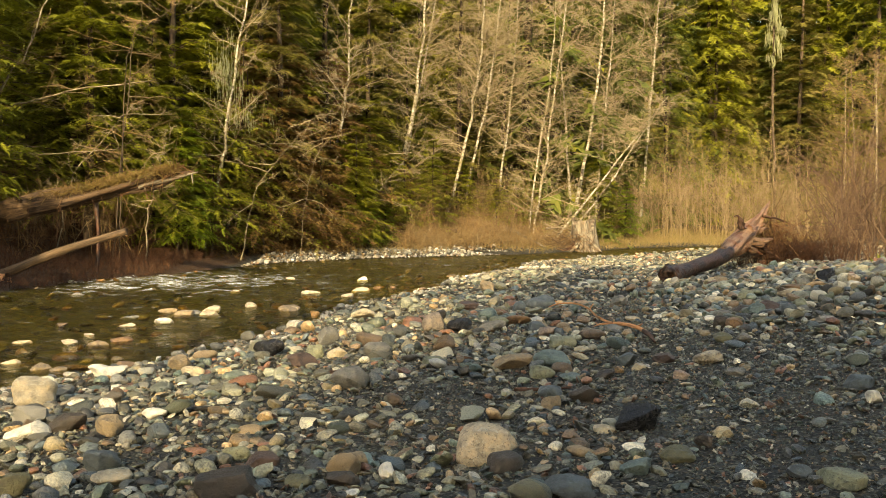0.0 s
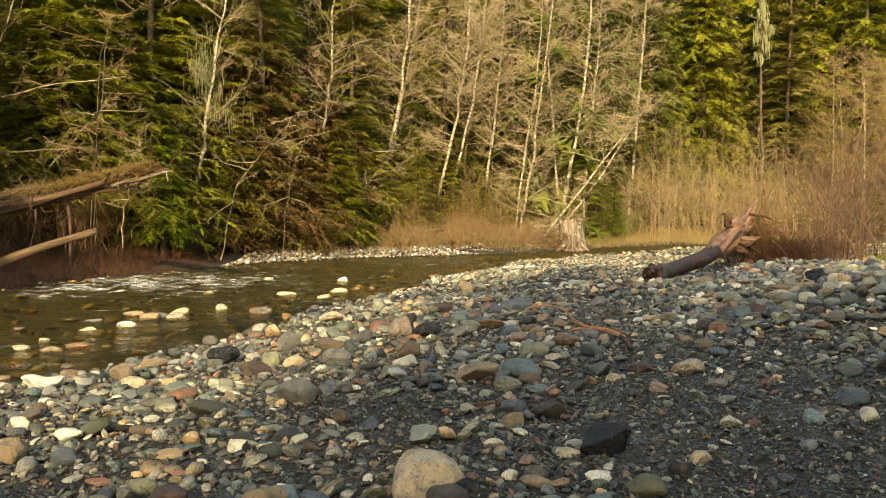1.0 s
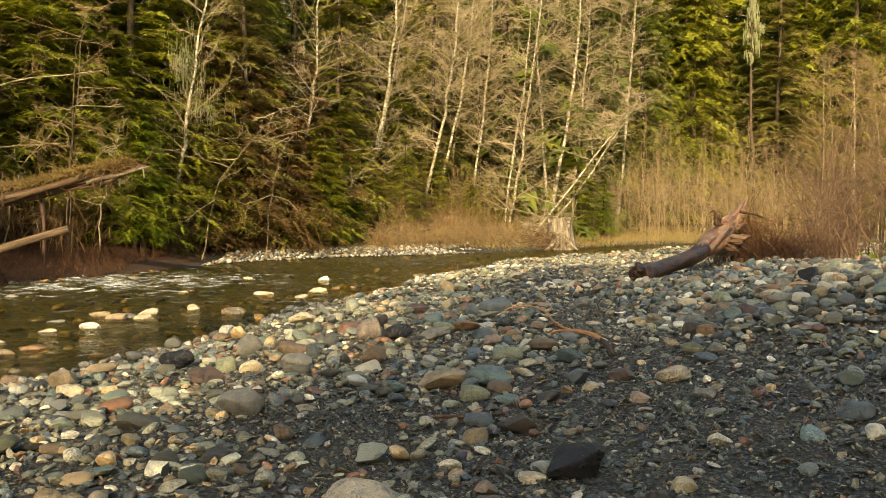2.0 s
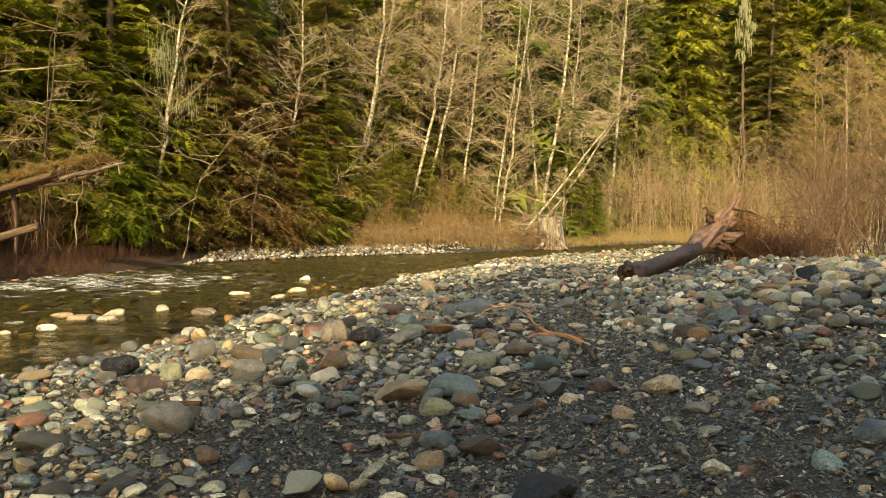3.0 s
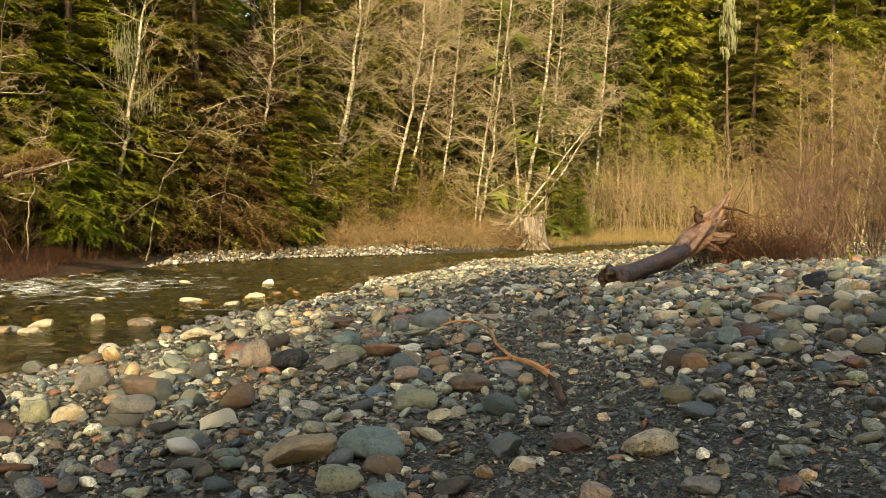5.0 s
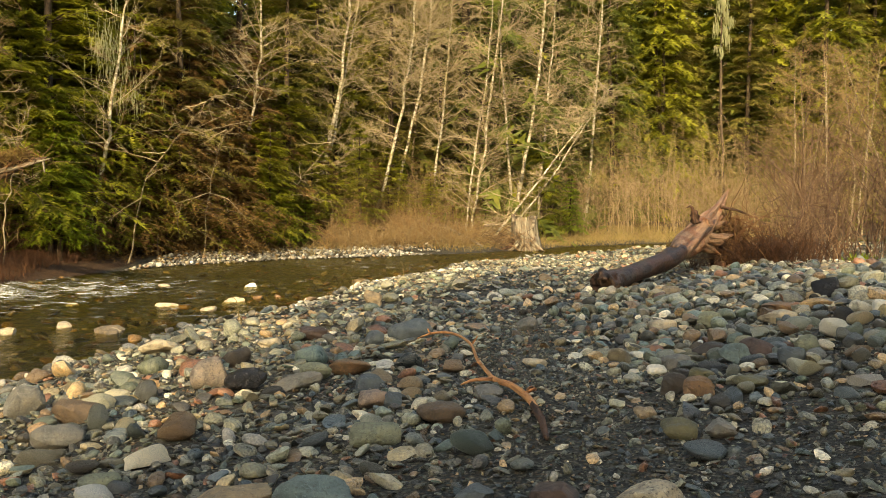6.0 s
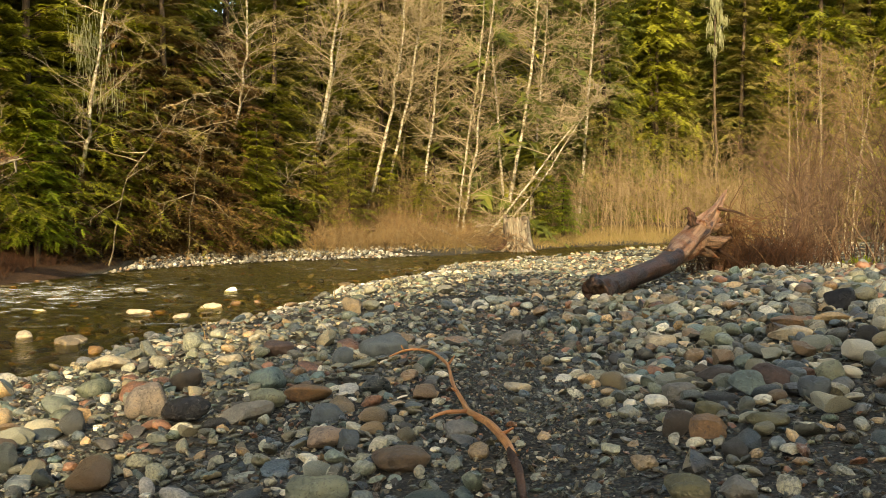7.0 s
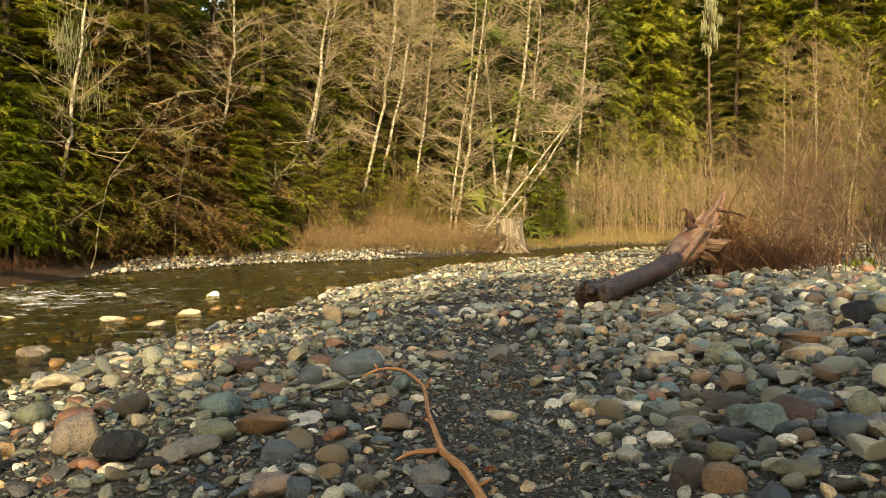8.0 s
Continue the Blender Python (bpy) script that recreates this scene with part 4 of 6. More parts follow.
# ---- trees ----
def conifer_parts(seed, tall, spread, nb, laterals, leaflets, leaf, droop=0.5, bare=0.05, girth=0.16):
    """Trunk, limbs and sprays of one conifer that stands at the origin."""
    rng = np.random.default_rng(seed)
    ph = rng.uniform(0, 6.3, 2)
    hz = np.linspace(-0.3, tall, 14)
    axis = np.stack([0.12 * np.sin(hz * 0.35 + ph[0]), 0.12 * np.sin(hz * 0.3 + ph[1]), hz], 1)
    trunk = sticks(axis[None], (girth * (1.02 - np.clip(hz / tall, 0, 1)) ** 0.8)[None] + 0.008, 8)
    h = np.sort(bare + (1 - bare) * rng.random(nb) ** 1.15) * 0.985
    tier = 0.55 / tall
    h = np.clip(np.round(h / tier) * tier + rng.normal(0, 0.10, nb) * tier, 0.005, 0.985)
    az = np.arange(nb) * 2.39996 + rng.normal(0, 0.35, nb)
    length = spread * ((1 - h) ** 0.75) * rng.uniform(0.6, 1.15, nb) + 0.25
    s = np.linspace(0, 1, 6)
    out = np.stack([np.cos(az), np.sin(az), np.zeros(nb)], 1)
    acr = np.stack([-np.sin(az), np.cos(az), np.zeros(nb)], 1)
    rise = rng.uniform(0.05, 0.4, nb) + 0.35 * h
    p = out[:, None] * (length[:, None] * s)[..., None]
    p[..., 2] = h[:, None] * tall + length[:, None] * (rise[:, None] * s - droop * s**2)
    p += acr[:, None] * (rng.normal(0, 0.10, nb)[:, None] * length[:, None] * s**2)[..., None]
    few = p if leaf < 0.3 else p[:, ::5]
    limbs = sticks(few, 0.030 * (length / spread)[:, None] * (1.1 - (s if leaf < 0.3 else s[::5])) + 0.004, 3)
    # side sprays
    u = np.linspace(0.06, 1.0, laterals)[None] + rng.uniform(-0.03, 0.03, (nb, laterals))
    k = np.clip(u, 0, 0.999) * 5
    i0 = k.astype(int)
    fr = (k - i0)[..., None]
    rows = np.arange(nb)[:, None]
    at = p[rows, i0] * (1 - fr) + p[rows, np.minimum(i0 + 1, 5)] * fr
    ahead = unit(p[rows, np.minimum(i0 + 1, 5)] - p[rows, i0])
    sign = np.where(np.arange(laterals) % 2 == 0, 1.0, -1.0)[None, :, None]
    way = unit(ahead * rng.uniform(0.5, 1.1, (nb, laterals, 1)) + sign * acr[:, None] * rng.uniform(0.5, 1.1, (nb, laterals, 1)) + rng.normal(0, 0.16, (nb, laterals, 3)) - (0, 0, 0.10))
    llen = np.minimum((0.48 * length[:, None] * (1.15 - 0.75 * u) + 0.12) * rng.uniform(0.6, 1.2, (nb, laterals)), 0.9)
    e = np.linspace(0.05, 1.0, leaflets)
    pos = at[:, :, None] + way[:, :, None] * (llen[..., None] * e)[..., None]
    pos[..., 2] -= 0.26 * llen[..., None] * e**2
    flat = unit(np.cross(way, np.array([0, 0, 1.0]) + rng.normal(0, 0.38, way.shape)) + 1e-6)
    tris = []
    for sg in (1, -1):
        d = unit(way[:, :, None] * 0.75 + sg * flat[:, :, None] * 0.75 + rng.normal(0, 0.15, pos.shape) - np.array([0, 0, 0.06]))
        ln = leaf * rng.uniform(0.6, 1.3, pos.shape[:3])[..., None] * (1.15 - 0.55 * e)[None, None, :, None]
        wv = way[:, :, None] * ln * 0.30
        tris.append(np.stack([pos - wv, pos + wv, pos + d * ln], -2).reshape(-1, 3, 3))
    v = np.concatenate(tris).reshape(-1, 3)
    return trunk, limbs, (v, np.arange(len(v)).reshape(-1, 3))


def conifer(label, leaves, seed, tall, spread, nb=75, laterals=18, leaflets=9, leaf=0.12, droop=0.5, bare=0.05, girth=0.16):
    tree = new("conifer_tree")
    t, l, f = conifer_parts(seed, tall, spread, nb, laterals, leaflets, leaf, droop, bare, girth)
    part("trunk", mesh_np("trunk", *t, CONIFER_BARK), tree)
    tagged(part("limb_wood", mesh_np("limb_wood", *l, CONIFER_BARK), tree), kind="stuff")
    tagged(part("crown", mesh_np("crown", *f, leaves, False), tree), kind="stuff")
    return tagged(tree, label, "tree", "conifers of the wood")


def stand(tree, x, y, yaw, s=1.0, sink=0.1, lean=(0, 0)):
    return copy_thing(tree, pose(x, y, h1(x, y) - sink, lean[0], lean[1], yaw) @ Matrix.Diagonal((s, s, s, 1)))


def place_first(tree, x, y, yaw, s=1.0):
    tree.matrix_basis = pose(x, y, h1(x, y) - 0.1, 0, 0, yaw) @ Matrix.Diagonal((s, s, s, 1))


hem = [conifer("green hemlock with drooping sprays on the river bank", HEMLOCK, 21, 15, 3.0, 150, 17, 9, 0.15, 0.36, 0.10),
       conifer("yellow-green hemlock with feathery branches by the river", HEMLOCK, 22, 12, 3.2, 135, 18, 9, 0.15, 0.36, 0.13),
       conifer("bright green cedar with fanned sprays over the bank", CEDAR, 23, 9, 2.8, 115, 19, 10, 0.13, 0.40, 0.16),
       conifer("olive conifer with thin brownish foliage", OLIVE, 24, 16, 2.6, 140, 13, 7, 0.17, 0.45, 0.04),
       conifer("half dead hemlock with rust-brown needles", RUSTY, 25, 13, 3.0, 110, 14, 7, 0.16, 0.6, 0.02),
       conifer("broad low hemlock with long level boughs over the bank", HEMLOCK, 26, 9, 4.2, 110, 22, 10, 0.15, 0.30, 0.15),
       conifer("dying hemlock with bare rust-brown boughs over the bank", RUSTY, 27, 9, 4.0, 120, 16, 7, 0.15, 0.40, 0.12)]
thin = [conifer("tall dark fir in the wood", DARK_FIR, 41, 24, 3.8, 120, 8, 4, 0.6, 0.5, 0.02, 0.22),
        conifer("tall olive green hemlock in the wood", HEMLOCK, 42, 24, 3.8, 120, 8, 4, 0.6, 0.5, 0.02, 0.22)]
back = [conifer("dark fir in the wood behind the river", DARK_FIR, 31, 24, 3.8, 170, 12, 6, 0.29, 0.5, 0.03, 0.22),
        conifer("olive green fir on the wooded slope", OLIVE, 32, 22, 3.6, 165, 12, 6, 0.29, 0.45, 0.03, 0.2),
        conifer("tall green hemlock on the wooded slope", HEMLOCK, 33, 26, 4.0, 180, 12, 6, 0.29, 0.55, 0.03, 0.22)]

rows = [  # kind, x, y, scale
    (5, -9.4, 29.6, 0.8), (6, -5.4, 33.0, 0.75), (6, -6.6, 31.4, 0.6), (6, -4.4, 35.4, 0.7), (6, -4.8, 38.0, 1.2), (6, -6.4, 36.0, 1.3), (5, -4.0, 37.2, 0.66), (5, -11.6, 28.2, 0.95), (5, -13.2, 30.0, 1.1), (5, -2.2, 41.0, 0.55), (4, -5.9, 31.9, 0.62), (4, -4.9, 33.6, 0.6), (4, -3.9, 35.4, 0.5), (4, -7.2, 30.2, 0.5), (5, -9.0, 34.0, 1.2), (5, -12.0, 35.0, 1.4),
    (5, -6.4, 37.5, 1.2), (5, -4.2, 41.0, 1.1), (5, 1.0, 45.6, 0.5), (5, 4.2, 47.4, 0.45),
    (2, -8.3, 29.3, 0.55), (1, -10.6, 27.4, 0.9), (0, -11.6, 28.5, 1.0), (2, -8.4, 29.2, 0.75), (0, -9.2, 31.5, 1.05), (3, -5.3, 33.6, 0.9), (1, -6.8, 33.2, 0.7),
    (2, -3.6, 36.9, 0.62), (2, -2.9, 37.9, 0.55), (2, -7.0, 32.0, 0.6), (2, -4.6, 38.6, 0.85), (0, -7.2, 36.0, 1.1), (3, -3.2, 41.5, 1.0), (0, -5.4, 42.5, 1.2), (1, -0.2, 41.8, 0.45), (1, -1.6, 45.5, 0.9),
    (3, 1.2, 47.5, 1.1), (0, -13.4, 25.0, 1.0), (1, -12.4, 22.6, 0.9), (0, -15.0, 29.0, 1.2), (3, -12.0, 33.0, 1.1), (3, 3.8, 49.5, 0.9), (2, 9.0, 50.0, 0.5), (1, 10.4, 50.2, 0.6), (2, 11.6, 52.0, 0.75),
    (1, -9.2, 29.2, 0.6), (2, -6.0, 32.9, 0.5), (1, -7.0, 31.6, 0.5), (2, -4.5, 34.9, 0.5), (1, -3.4, 36.9, 0.5), (2, -2.3, 39.3, 0.45),
    # The first eight here are unseen, added to shade the left bank.
    (1, -12.2, 11.5, 0.72), (1, -10.9, 11.9, 0.6), (1, -11.9, 12.8, 0.6), (2, -10.3, 12.8, 0.72), (0, -13.8, 10.0, 0.62), (1, -15.2, 12.0, 0.75), (0, -11.9, 14.2, 0.42), (2, -16.8, 11.0, 0.95), (4, -5.3, 34.4, 0.85), (4, -4.3, 36.2, 0.7), (4, -3.2, 38.4, 0.5), (4, -1.6, 41.6, 0.5), (4, -4.2, 39.6, 0.8), (4, 0.4, 44.0, 0.4), (4, -7.6, 30.6, 0.35), (3, 6.2, 52.5, 0.8), (1, 3.0, 45.2, 0.3), (2, 5.9, 48.0, 0.42), (2, 7.0, 49.2, 0.5), (1, 10.1, 47.6, 0.3), (0, -2.6, 49.0, 1.2), (3, -8.6, 40.5, 1.2)]
# The close-grown trees behind the front row.
more = np.random.default_rng(63)
for i in range(34):
    y = more.uniform(31, 47)
    x = more.uniform(-0.52, -0.06) * y + 0.3
    d, side = shore(np.array([x]), np.array([y]))
    if side[0] < 0 and d[0] > 4.5:
        rows.append(((0, 1, 3, 0, 4, 1, 3)[i % 7], x, y, more.uniform(0.6, 1.15)))
used = set()
for k, x, y, s in rows:
    while y > 24 and shore(np.array([x]), np.array([y]))[0][0] < 1.7:
        x, y = x - 0.22, y + 0.2
    if k in used:
        stand(hem[k], x, y, rng.uniform(0, 360), s)
    else:
        place_first(hem[k], x, y, rng.uniform(0, 360), s)
        used.add(k)

spots = []
for x0, y0, n, dx, dy in ((-20, 38, 16, 14, 10), (-6, 51, 18, 22, 7), (-8, 59, 20, 26, 8), (13, 64, 16, 12, 8), (22, 71, 22, 32, 8), (30, 76, 18, 44, 22), (-24, 20, 8, 8, 16), (-30, 78, 40, 120, 22)):
    for _ in range(n):
        spots.append((x0 + rng.uniform(0, dx), y0 + rng.uniform(0, dy)))
firs, thin_set = 0, [False, False]
for i, (x, y) in enumerate(spots):
    d, side = shore(np.array([x]), np.array([y]))
    if side[0] > 0 or d[0] < 6 or (abs(x - 0.366 * y) < 2.6 and y < 76):
        continue
    k = (i * 7 + int(x)) % 3 if x < 12 else (0, 2, 0, 1)[i % 4]
    s = rng.uniform(0.75, 1.2)
    if firs < 3:
        k = firs
        place_first(back[k], x, y, rng.uniform(0, 360), s)
    elif y > 80 or (x < 11 and y > 50 and i % 3):
        j = firs % 2
        (stand if thin_set[j] else place_first)(thin[j], x, y, rng.uniform(0, 360), s * 1.1)
        thin_set[j] = True
    else:
        stand(back[k], x, y, rng.uniform(0, 360), s)
    firs += 1

for x, y in ((24.3, 73.5), (22.4, 75.0), (27.3, 72.5), (28.8, 70.5), (21.5, 71.5)):
    stand(back[int(y) % 3], x, y, rng.uniform(0, 360), 1.0)

for i in range(16):
    stand(thin[i % 2], 14 + 2.6 * i + rng.uniform(-0.6, 0.6), rng.uniform(80, 86), rng.uniform(0, 360), rng.uniform(1.15, 1.35))

for i in range(9):
    stand(back[i % 3], 38 + 3.0 * i + rng.uniform(-0.6, 0.6), rng.uniform(74, 79), rng.uniform(0, 360), rng.uniform(1.1, 1.3))

for i in range(12):
    stand(thin[i % 2], -10 + 2.3 * i + rng.uniform(-0.6, 0.6), rng.uniform(84, 92), rng.uniform(0, 360), rng.uniform(1.15, 1.35))

# The wood behind the camera, unseen and added to shade the gravel bar.
shade = np.random.default_rng(17)
for i in (0, 1, 3, 4, 5, 7, 8, 10, 11):
    stand(thin[i % 2], -5.5 + 2.9 * i + shade.uniform(-0.5, 0.5), shade.uniform(-25, -17), shade.uniform(0, 360), shade.uniform(0.82, 0.92) + (0.16 if i > 2 else 0.0))
# More unseen trees, added to block the low sky behind and to the right.
for i in range(26):
    stand(thin[i % 2], -42 + 3.4 * i + rng.uniform(-1, 1), rng.uniform(-52, -36), rng.uniform(0, 360), rng.uniform(0.7, 0.82))
for i in range(14):
    stand(thin[i % 2], rng.uniform(34, 48), -26 + 4.5 * i, rng.uniform(0, 360), rng.uniform(0.8, 1.0))


def bare_crown(axis, s_lo, n1, l1, n2, n3, seed, r1=0.02, up=0.5, squash=1.0):
    """Limbs, branchlets and twigs round a trunk given as points."""
    rng = np.random.default_rng(seed)
    s = s_lo + (1 - s_lo) * rng.random(n1)
    p0 = along(axis, s)
    az = rng.uniform(0, 2 * np.pi, n1)
    d = np.stack([np.cos(az), np.sin(az) * squash, rng.normal(up, 0.28, n1)], 1)
    d = unit(d)
    length = rng.uniform(*l1, n1) * (1.1 - 0.65 * s)
    e = np.linspace(0, 1, 5)
    bend = rng.normal(0, 0.16, (n1, 3)) + (0, 0, 0.10)
    p = p0[:, None] + d[:, None] * (length[:, None] * e)[..., None] + bend[:, None] * (length[:, None] * e**2)[..., None]
    p += rng.normal(0, 0.025, p.shape) * (length[:, None, None] * e[None, :, None])
    p[..., 2] -= 0.16 * length[:, None] * e**3
    w = r1 * (0.5 + length / l1[1])[:, None] * (1.08 - e)
    out = [sticks(p, w + 0.0025, 3)]

    def fork(p, length, n, reach, r, k):
        m, kk, _ = p.shape
        u = rng.uniform(0.2, 1.0, (m, n))
        x = u * (kk - 1.001)
        i = x.astype(int)
        fr = (x - i)[..., None]
        rows = np.arange(m)[:, None]
        a = p[rows, i] * (1 - fr) + p[rows, i + 1] * fr
        d = unit(unit(p[rows, i + 1] - p[rows, i]) * 0.9 + rng.normal(0, 0.55, (m, n, 3)) + (0, 0, 0.12))
        ln = length[:, None] * reach * rng.uniform(0.5, 1.2, (m, n)) * (1.15 - 0.6 * u)
        e = np.linspace(0, 1, k)
        b = rng.normal(0, 0.15, (m, n, 3))
        q = a[:, :, None] + d[:, :, None] * (ln[..., None] * e)[..., None] + b[:, :, None] * (ln[..., None] * e**2)[..., None]
        q, ln = q.reshape(-1, k, 3), ln.reshape(-1)
        out.append(sticks(q, np.full((len(q), 1), r) * (1.1 - 0.7 * e), 3))
        return q, ln

    q, ln = fork(p, length, n2, 0.5, r1 * 0.5, 3)
    fork(q, ln, n3, 0.6, r1 * 0.34, 2)
    return joined(*out)


def bare_tree(name, label, pts, girth, seed, s_lo=0.12, n1=44, l1=(1.4, 4.0), n2=8, n3=4, extend=5.0, up=0.5, category="tree", group="bare alders of the far bank", bark=None, twig=None, r1=0.0135):
    """A leafless tree along the points of its trunk; it goes on upwards beyond them."""
    pts = [Vector(p) for p in pts]
    foot = pts[0].copy()
    foot.z = h1(foot.x, foot.y) - 0.15
    if (pts[0] - foot).length > 0.3:
        back_way = (pts[0] - pts[1]).normalized()
        if back_way.z < -0.2:
            q = pts[0] + back_way * ((pts[0].z - foot.z) / -back_way.z)
            q.z = h1(q.x, q.y) - 0.15
            pts.insert(0, q)
    top = pts[-1] + (pts[-1] - pts[-2]).normalized() * extend
    if extend:
        pts.append(top)
    rng = np.random.default_rng(seed)
    axis = along(pts, np.linspace(0, 1, 18))
    axis[1:-1] += rng.normal(0, 0.035, (16, 3)) * (1, 1, 0.2)
    tree = new(name)
    tree.location = axis[0]
    local = axis - axis[0]
    w = girth * (1.0 - 0.82 * np.linspace(0, 1, 18))
    w[0] *= 1.35
    part("trunk", mesh_np("trunk", *sticks(local[None], w[None], 8), bark or ALDER_BARK), tree)
    tagged(part("branch_wood", mesh_np("branch_wood", *bare_crown(local, s_lo, n1, l1, n2, n3, seed + 1, r1, up), twig or ALDER_TWIG), tree), kind="stuff")
    return tagged(tree, label, category, group)


ALDERS = [
    ([(-7.45, 30.7, 3.06), (-7.21, 30.7, 4.23), (-6.9, 30.7, 6.55), (-6.47, 30.7, 9.05)], 0.12, "lichen-hung alder with pale bark among conifers"),
    ([(-4.09, 37.0, 5.18), (-3.8, 37.0, 7.17), (-3.56, 37.0, 10.66)], 0.10, "slim white-barked alder among hemlocks"),
    ([(-2.54, 43.0, 1.27), (-1.66, 43.0, 4.84), (-0.98, 43.0, 8.39), (-0.58, 43.0, 12.2)], 0.16, "leaning white-barked alder at the bank"),
    ([(-2.38, 43.5, 1.69), (-1.32, 43.5, 5.85), (-0.31, 43.5, 11.5)], 0.11, "slender leaning alder beside its twin"),
    ([(0.78, 45.0, 3.0), (1.61, 45.0, 6.58), (2.11, 45.0, 9.58), (2.33, 45.0, 12.71)], 0.15, "leaning pale alder with bare limbs"),
    ([(1.73, 46.0, 4.21), (2.74, 46.0, 9.19), (3.16, 46.0, 12.97)], 0.13, "bare alder with spreading twigs"),
    ([(3.29, 46.0, 4.21), (3.77, 46.0, 8.02), (4.05, 46.0, 11.81)], 0.11, "slim bare alder in the thicket"),
    ([(4.77, 46.5, 1.03), (5.31, 46.5, 5.44), (5.88, 46.5, 8.98), (6.15, 46.5, 13.1)], 0.10, "slender white alder of a close pair"),
    ([(5.04, 46.5, 1.03), (5.7, 46.5, 5.44), (6.6, 46.5, 12.52)], 0.13, "straight white alder of a close pair"),
    ([(7.23, 50.0, 5.74), (6.94, 50.0, 10.2), (6.76, 50.0, 13.99)], 0.12, "bare alder standing in the thicket"),
    ([(8.11, 50.0, 4.15), (8.72, 50.0, 7.66), (9.17, 50.0, 11.47), (9.31, 50.0, 14.0)], 0.18, "stout pale alder above the old stump"),
    ([(9.31, 51.0, 4.86), (9.7, 51.0, 9.08), (9.99, 51.0, 12.64)], 0.12, "pale alder with dense bare twigs"),
    ([(14.2, 60.0, 8.0), (14.45, 60.0, 11.22), (14.89, 60.0, 16.56)], 0.17, "tall white alder at the thicket's edge"),
]
for i, (pts, girth, label) in enumerate(ALDERS):
    bare_tree("alder_tree", label, pts, girth * 0.66, 400 + 3 * i, s_lo=0.28, n1=74 if i > 1 else 36)
for i in range(26):
    x, y = rng.uniform(-3, 12.5), rng.uniform(48, 61)
    d, side = shore(np.array([x]), np.array([y]))
    if side[0] < 0 and d[0] > 3:
        z = h1(x, y)
        lx = rng.normal(0.6, 0.6)
        bare_tree("alder_tree", "bare alder with hazy fine twigs", [(x, y, z), (x + lx * 0.4, y, z + 5), (x + lx, y, z + 10), (x + lx * 1.3, y, z + 14)], rng.uniform(0.045, 0.085), 600 + 3 * i, s_lo=0.32, n1=50, n2=7, n3=3, extend=3, bark=DULL_BARK)
for i, (x, y) in enumerate([(28, 61.5), (30.5, 62), (33, 63), (31.5, 66), (35, 65), (29.2, 59.5), (32, 60.2), (34.2, 61.2), (36.5, 62), (30, 64), (33.6, 67)]):
    z = h1(x, y)
    bare_tree("bare_tree", "brown leafless tree with fine hazy twigs", [(x, y, z), (x + 0.3, y, z + 4), (x + rng.normal(0.3, 0.8), y, z + 9)], 0.07, 750 + 3 * i, n1=52, n2=8, n3=4, extend=4, bark=DULL_BARK, twig=TAN_TWIG, group="bare trees of the slope")

# Unseen alders behind the camera, added to thin the sun over the bar.
screen = bare_tree("alder_tree", "unseen tall bare alder added to filter the sun", [(-3.4, -15.5, h1(-3.4, -15.5)), (-3.2, -15.4, 8), (-3.0, -15.5, 15)], 0.11, 990, s_lo=0.3, n1=110, l1=(1.6, 4.0), n2=9, n3=4, extend=3.5, bark=DULL_BARK, group="bare alders of the bar")
for i in range(20):
    copy_thing(screen, pose(-8.3 + 1.9 * i + shade.uniform(-0.6, 0.6), shade.uniform(-17, -13), h1(0, -15) - 0.15, 0, 0, shade.uniform(0, 360)) @ Matrix.Diagonal((0.9, 0.9, 0.9, 1)))


# ---- thickets, brush and grass ----
def stems(xy, tall, spread, bend, r, seed, k=5, twigs=6, reach=0.3):
    """Upright stems with side twigs, rooted on the ground."""
    rng = np.random.default_rng(seed)
    n = len(xy)
    z = height(xy[:, 0], xy[:, 1]) - 0.05
    h = rng.uniform(0.55, 1.1, n) * tall
    e = np.linspace(0, 1, k)
    az = rng.uniform(0, 6.3, n)
    lean = rng.uniform(0, spread, n) * h
    arch = rng.uniform(0, bend, n) * h
    p = np.zeros((n, k, 3))
    p[..., 0] = xy[:, :1] + np.cos(az)[:, None] * lean[:, None] * e**1.4
    p[..., 1] = xy[:, 1:] + np.sin(az)[:, None] * lean[:, None] * e**1.4
    p[..., 2] = z[:, None] + h[:, None] * e - arch[:, None] * e**3
    p += rng.normal(0, 0.012, p.shape) * h[:, None, None] * e[None, :, None]
    out = [sticks(p, r * (1.15 - e)[None] * rng.uniform(0.6, 1.2, (n, 1)), 3)]
    if twigs:
        u = rng.uniform(0.15, 0.95, (n, twigs)) * (k - 1)
        i = u.astype(int)
        fr = (u - i)[..., None]
        rows = np.arange(n)[:, None]
        a = p[rows, i] * (1 - fr) + p[rows, np.minimum(i + 1, k - 1)] * fr
        d = unit(rng.normal(0, 0.6, (n, twigs, 3)) + (0, 0, 0.55))
        ln = (h[:, None] * reach * rng.uniform(0.4, 1.2, (n, twigs)))[..., None]
        b = rng.normal(0, 0.2, d.shape)
        q = np.stack([a, a + d * ln * 0.5, a + d * ln + b * ln], 2).reshape(-1, 3, 3)
        out.append(sticks(q, np.full((len(q), 3), r * 0.5) * (1.0, 0.75, 0.4), 3))
    return joined(*out)


def spread_xy(n, xr, yr, want, rng):
    xy = np.stack([rng.uniform(*xr, n), rng.uniform(*yr, n)], 1)
    d, side = shore(xy[:, 0], xy[:, 1])
    return xy[want(d, side, xy[:, 0], xy[:, 1])]


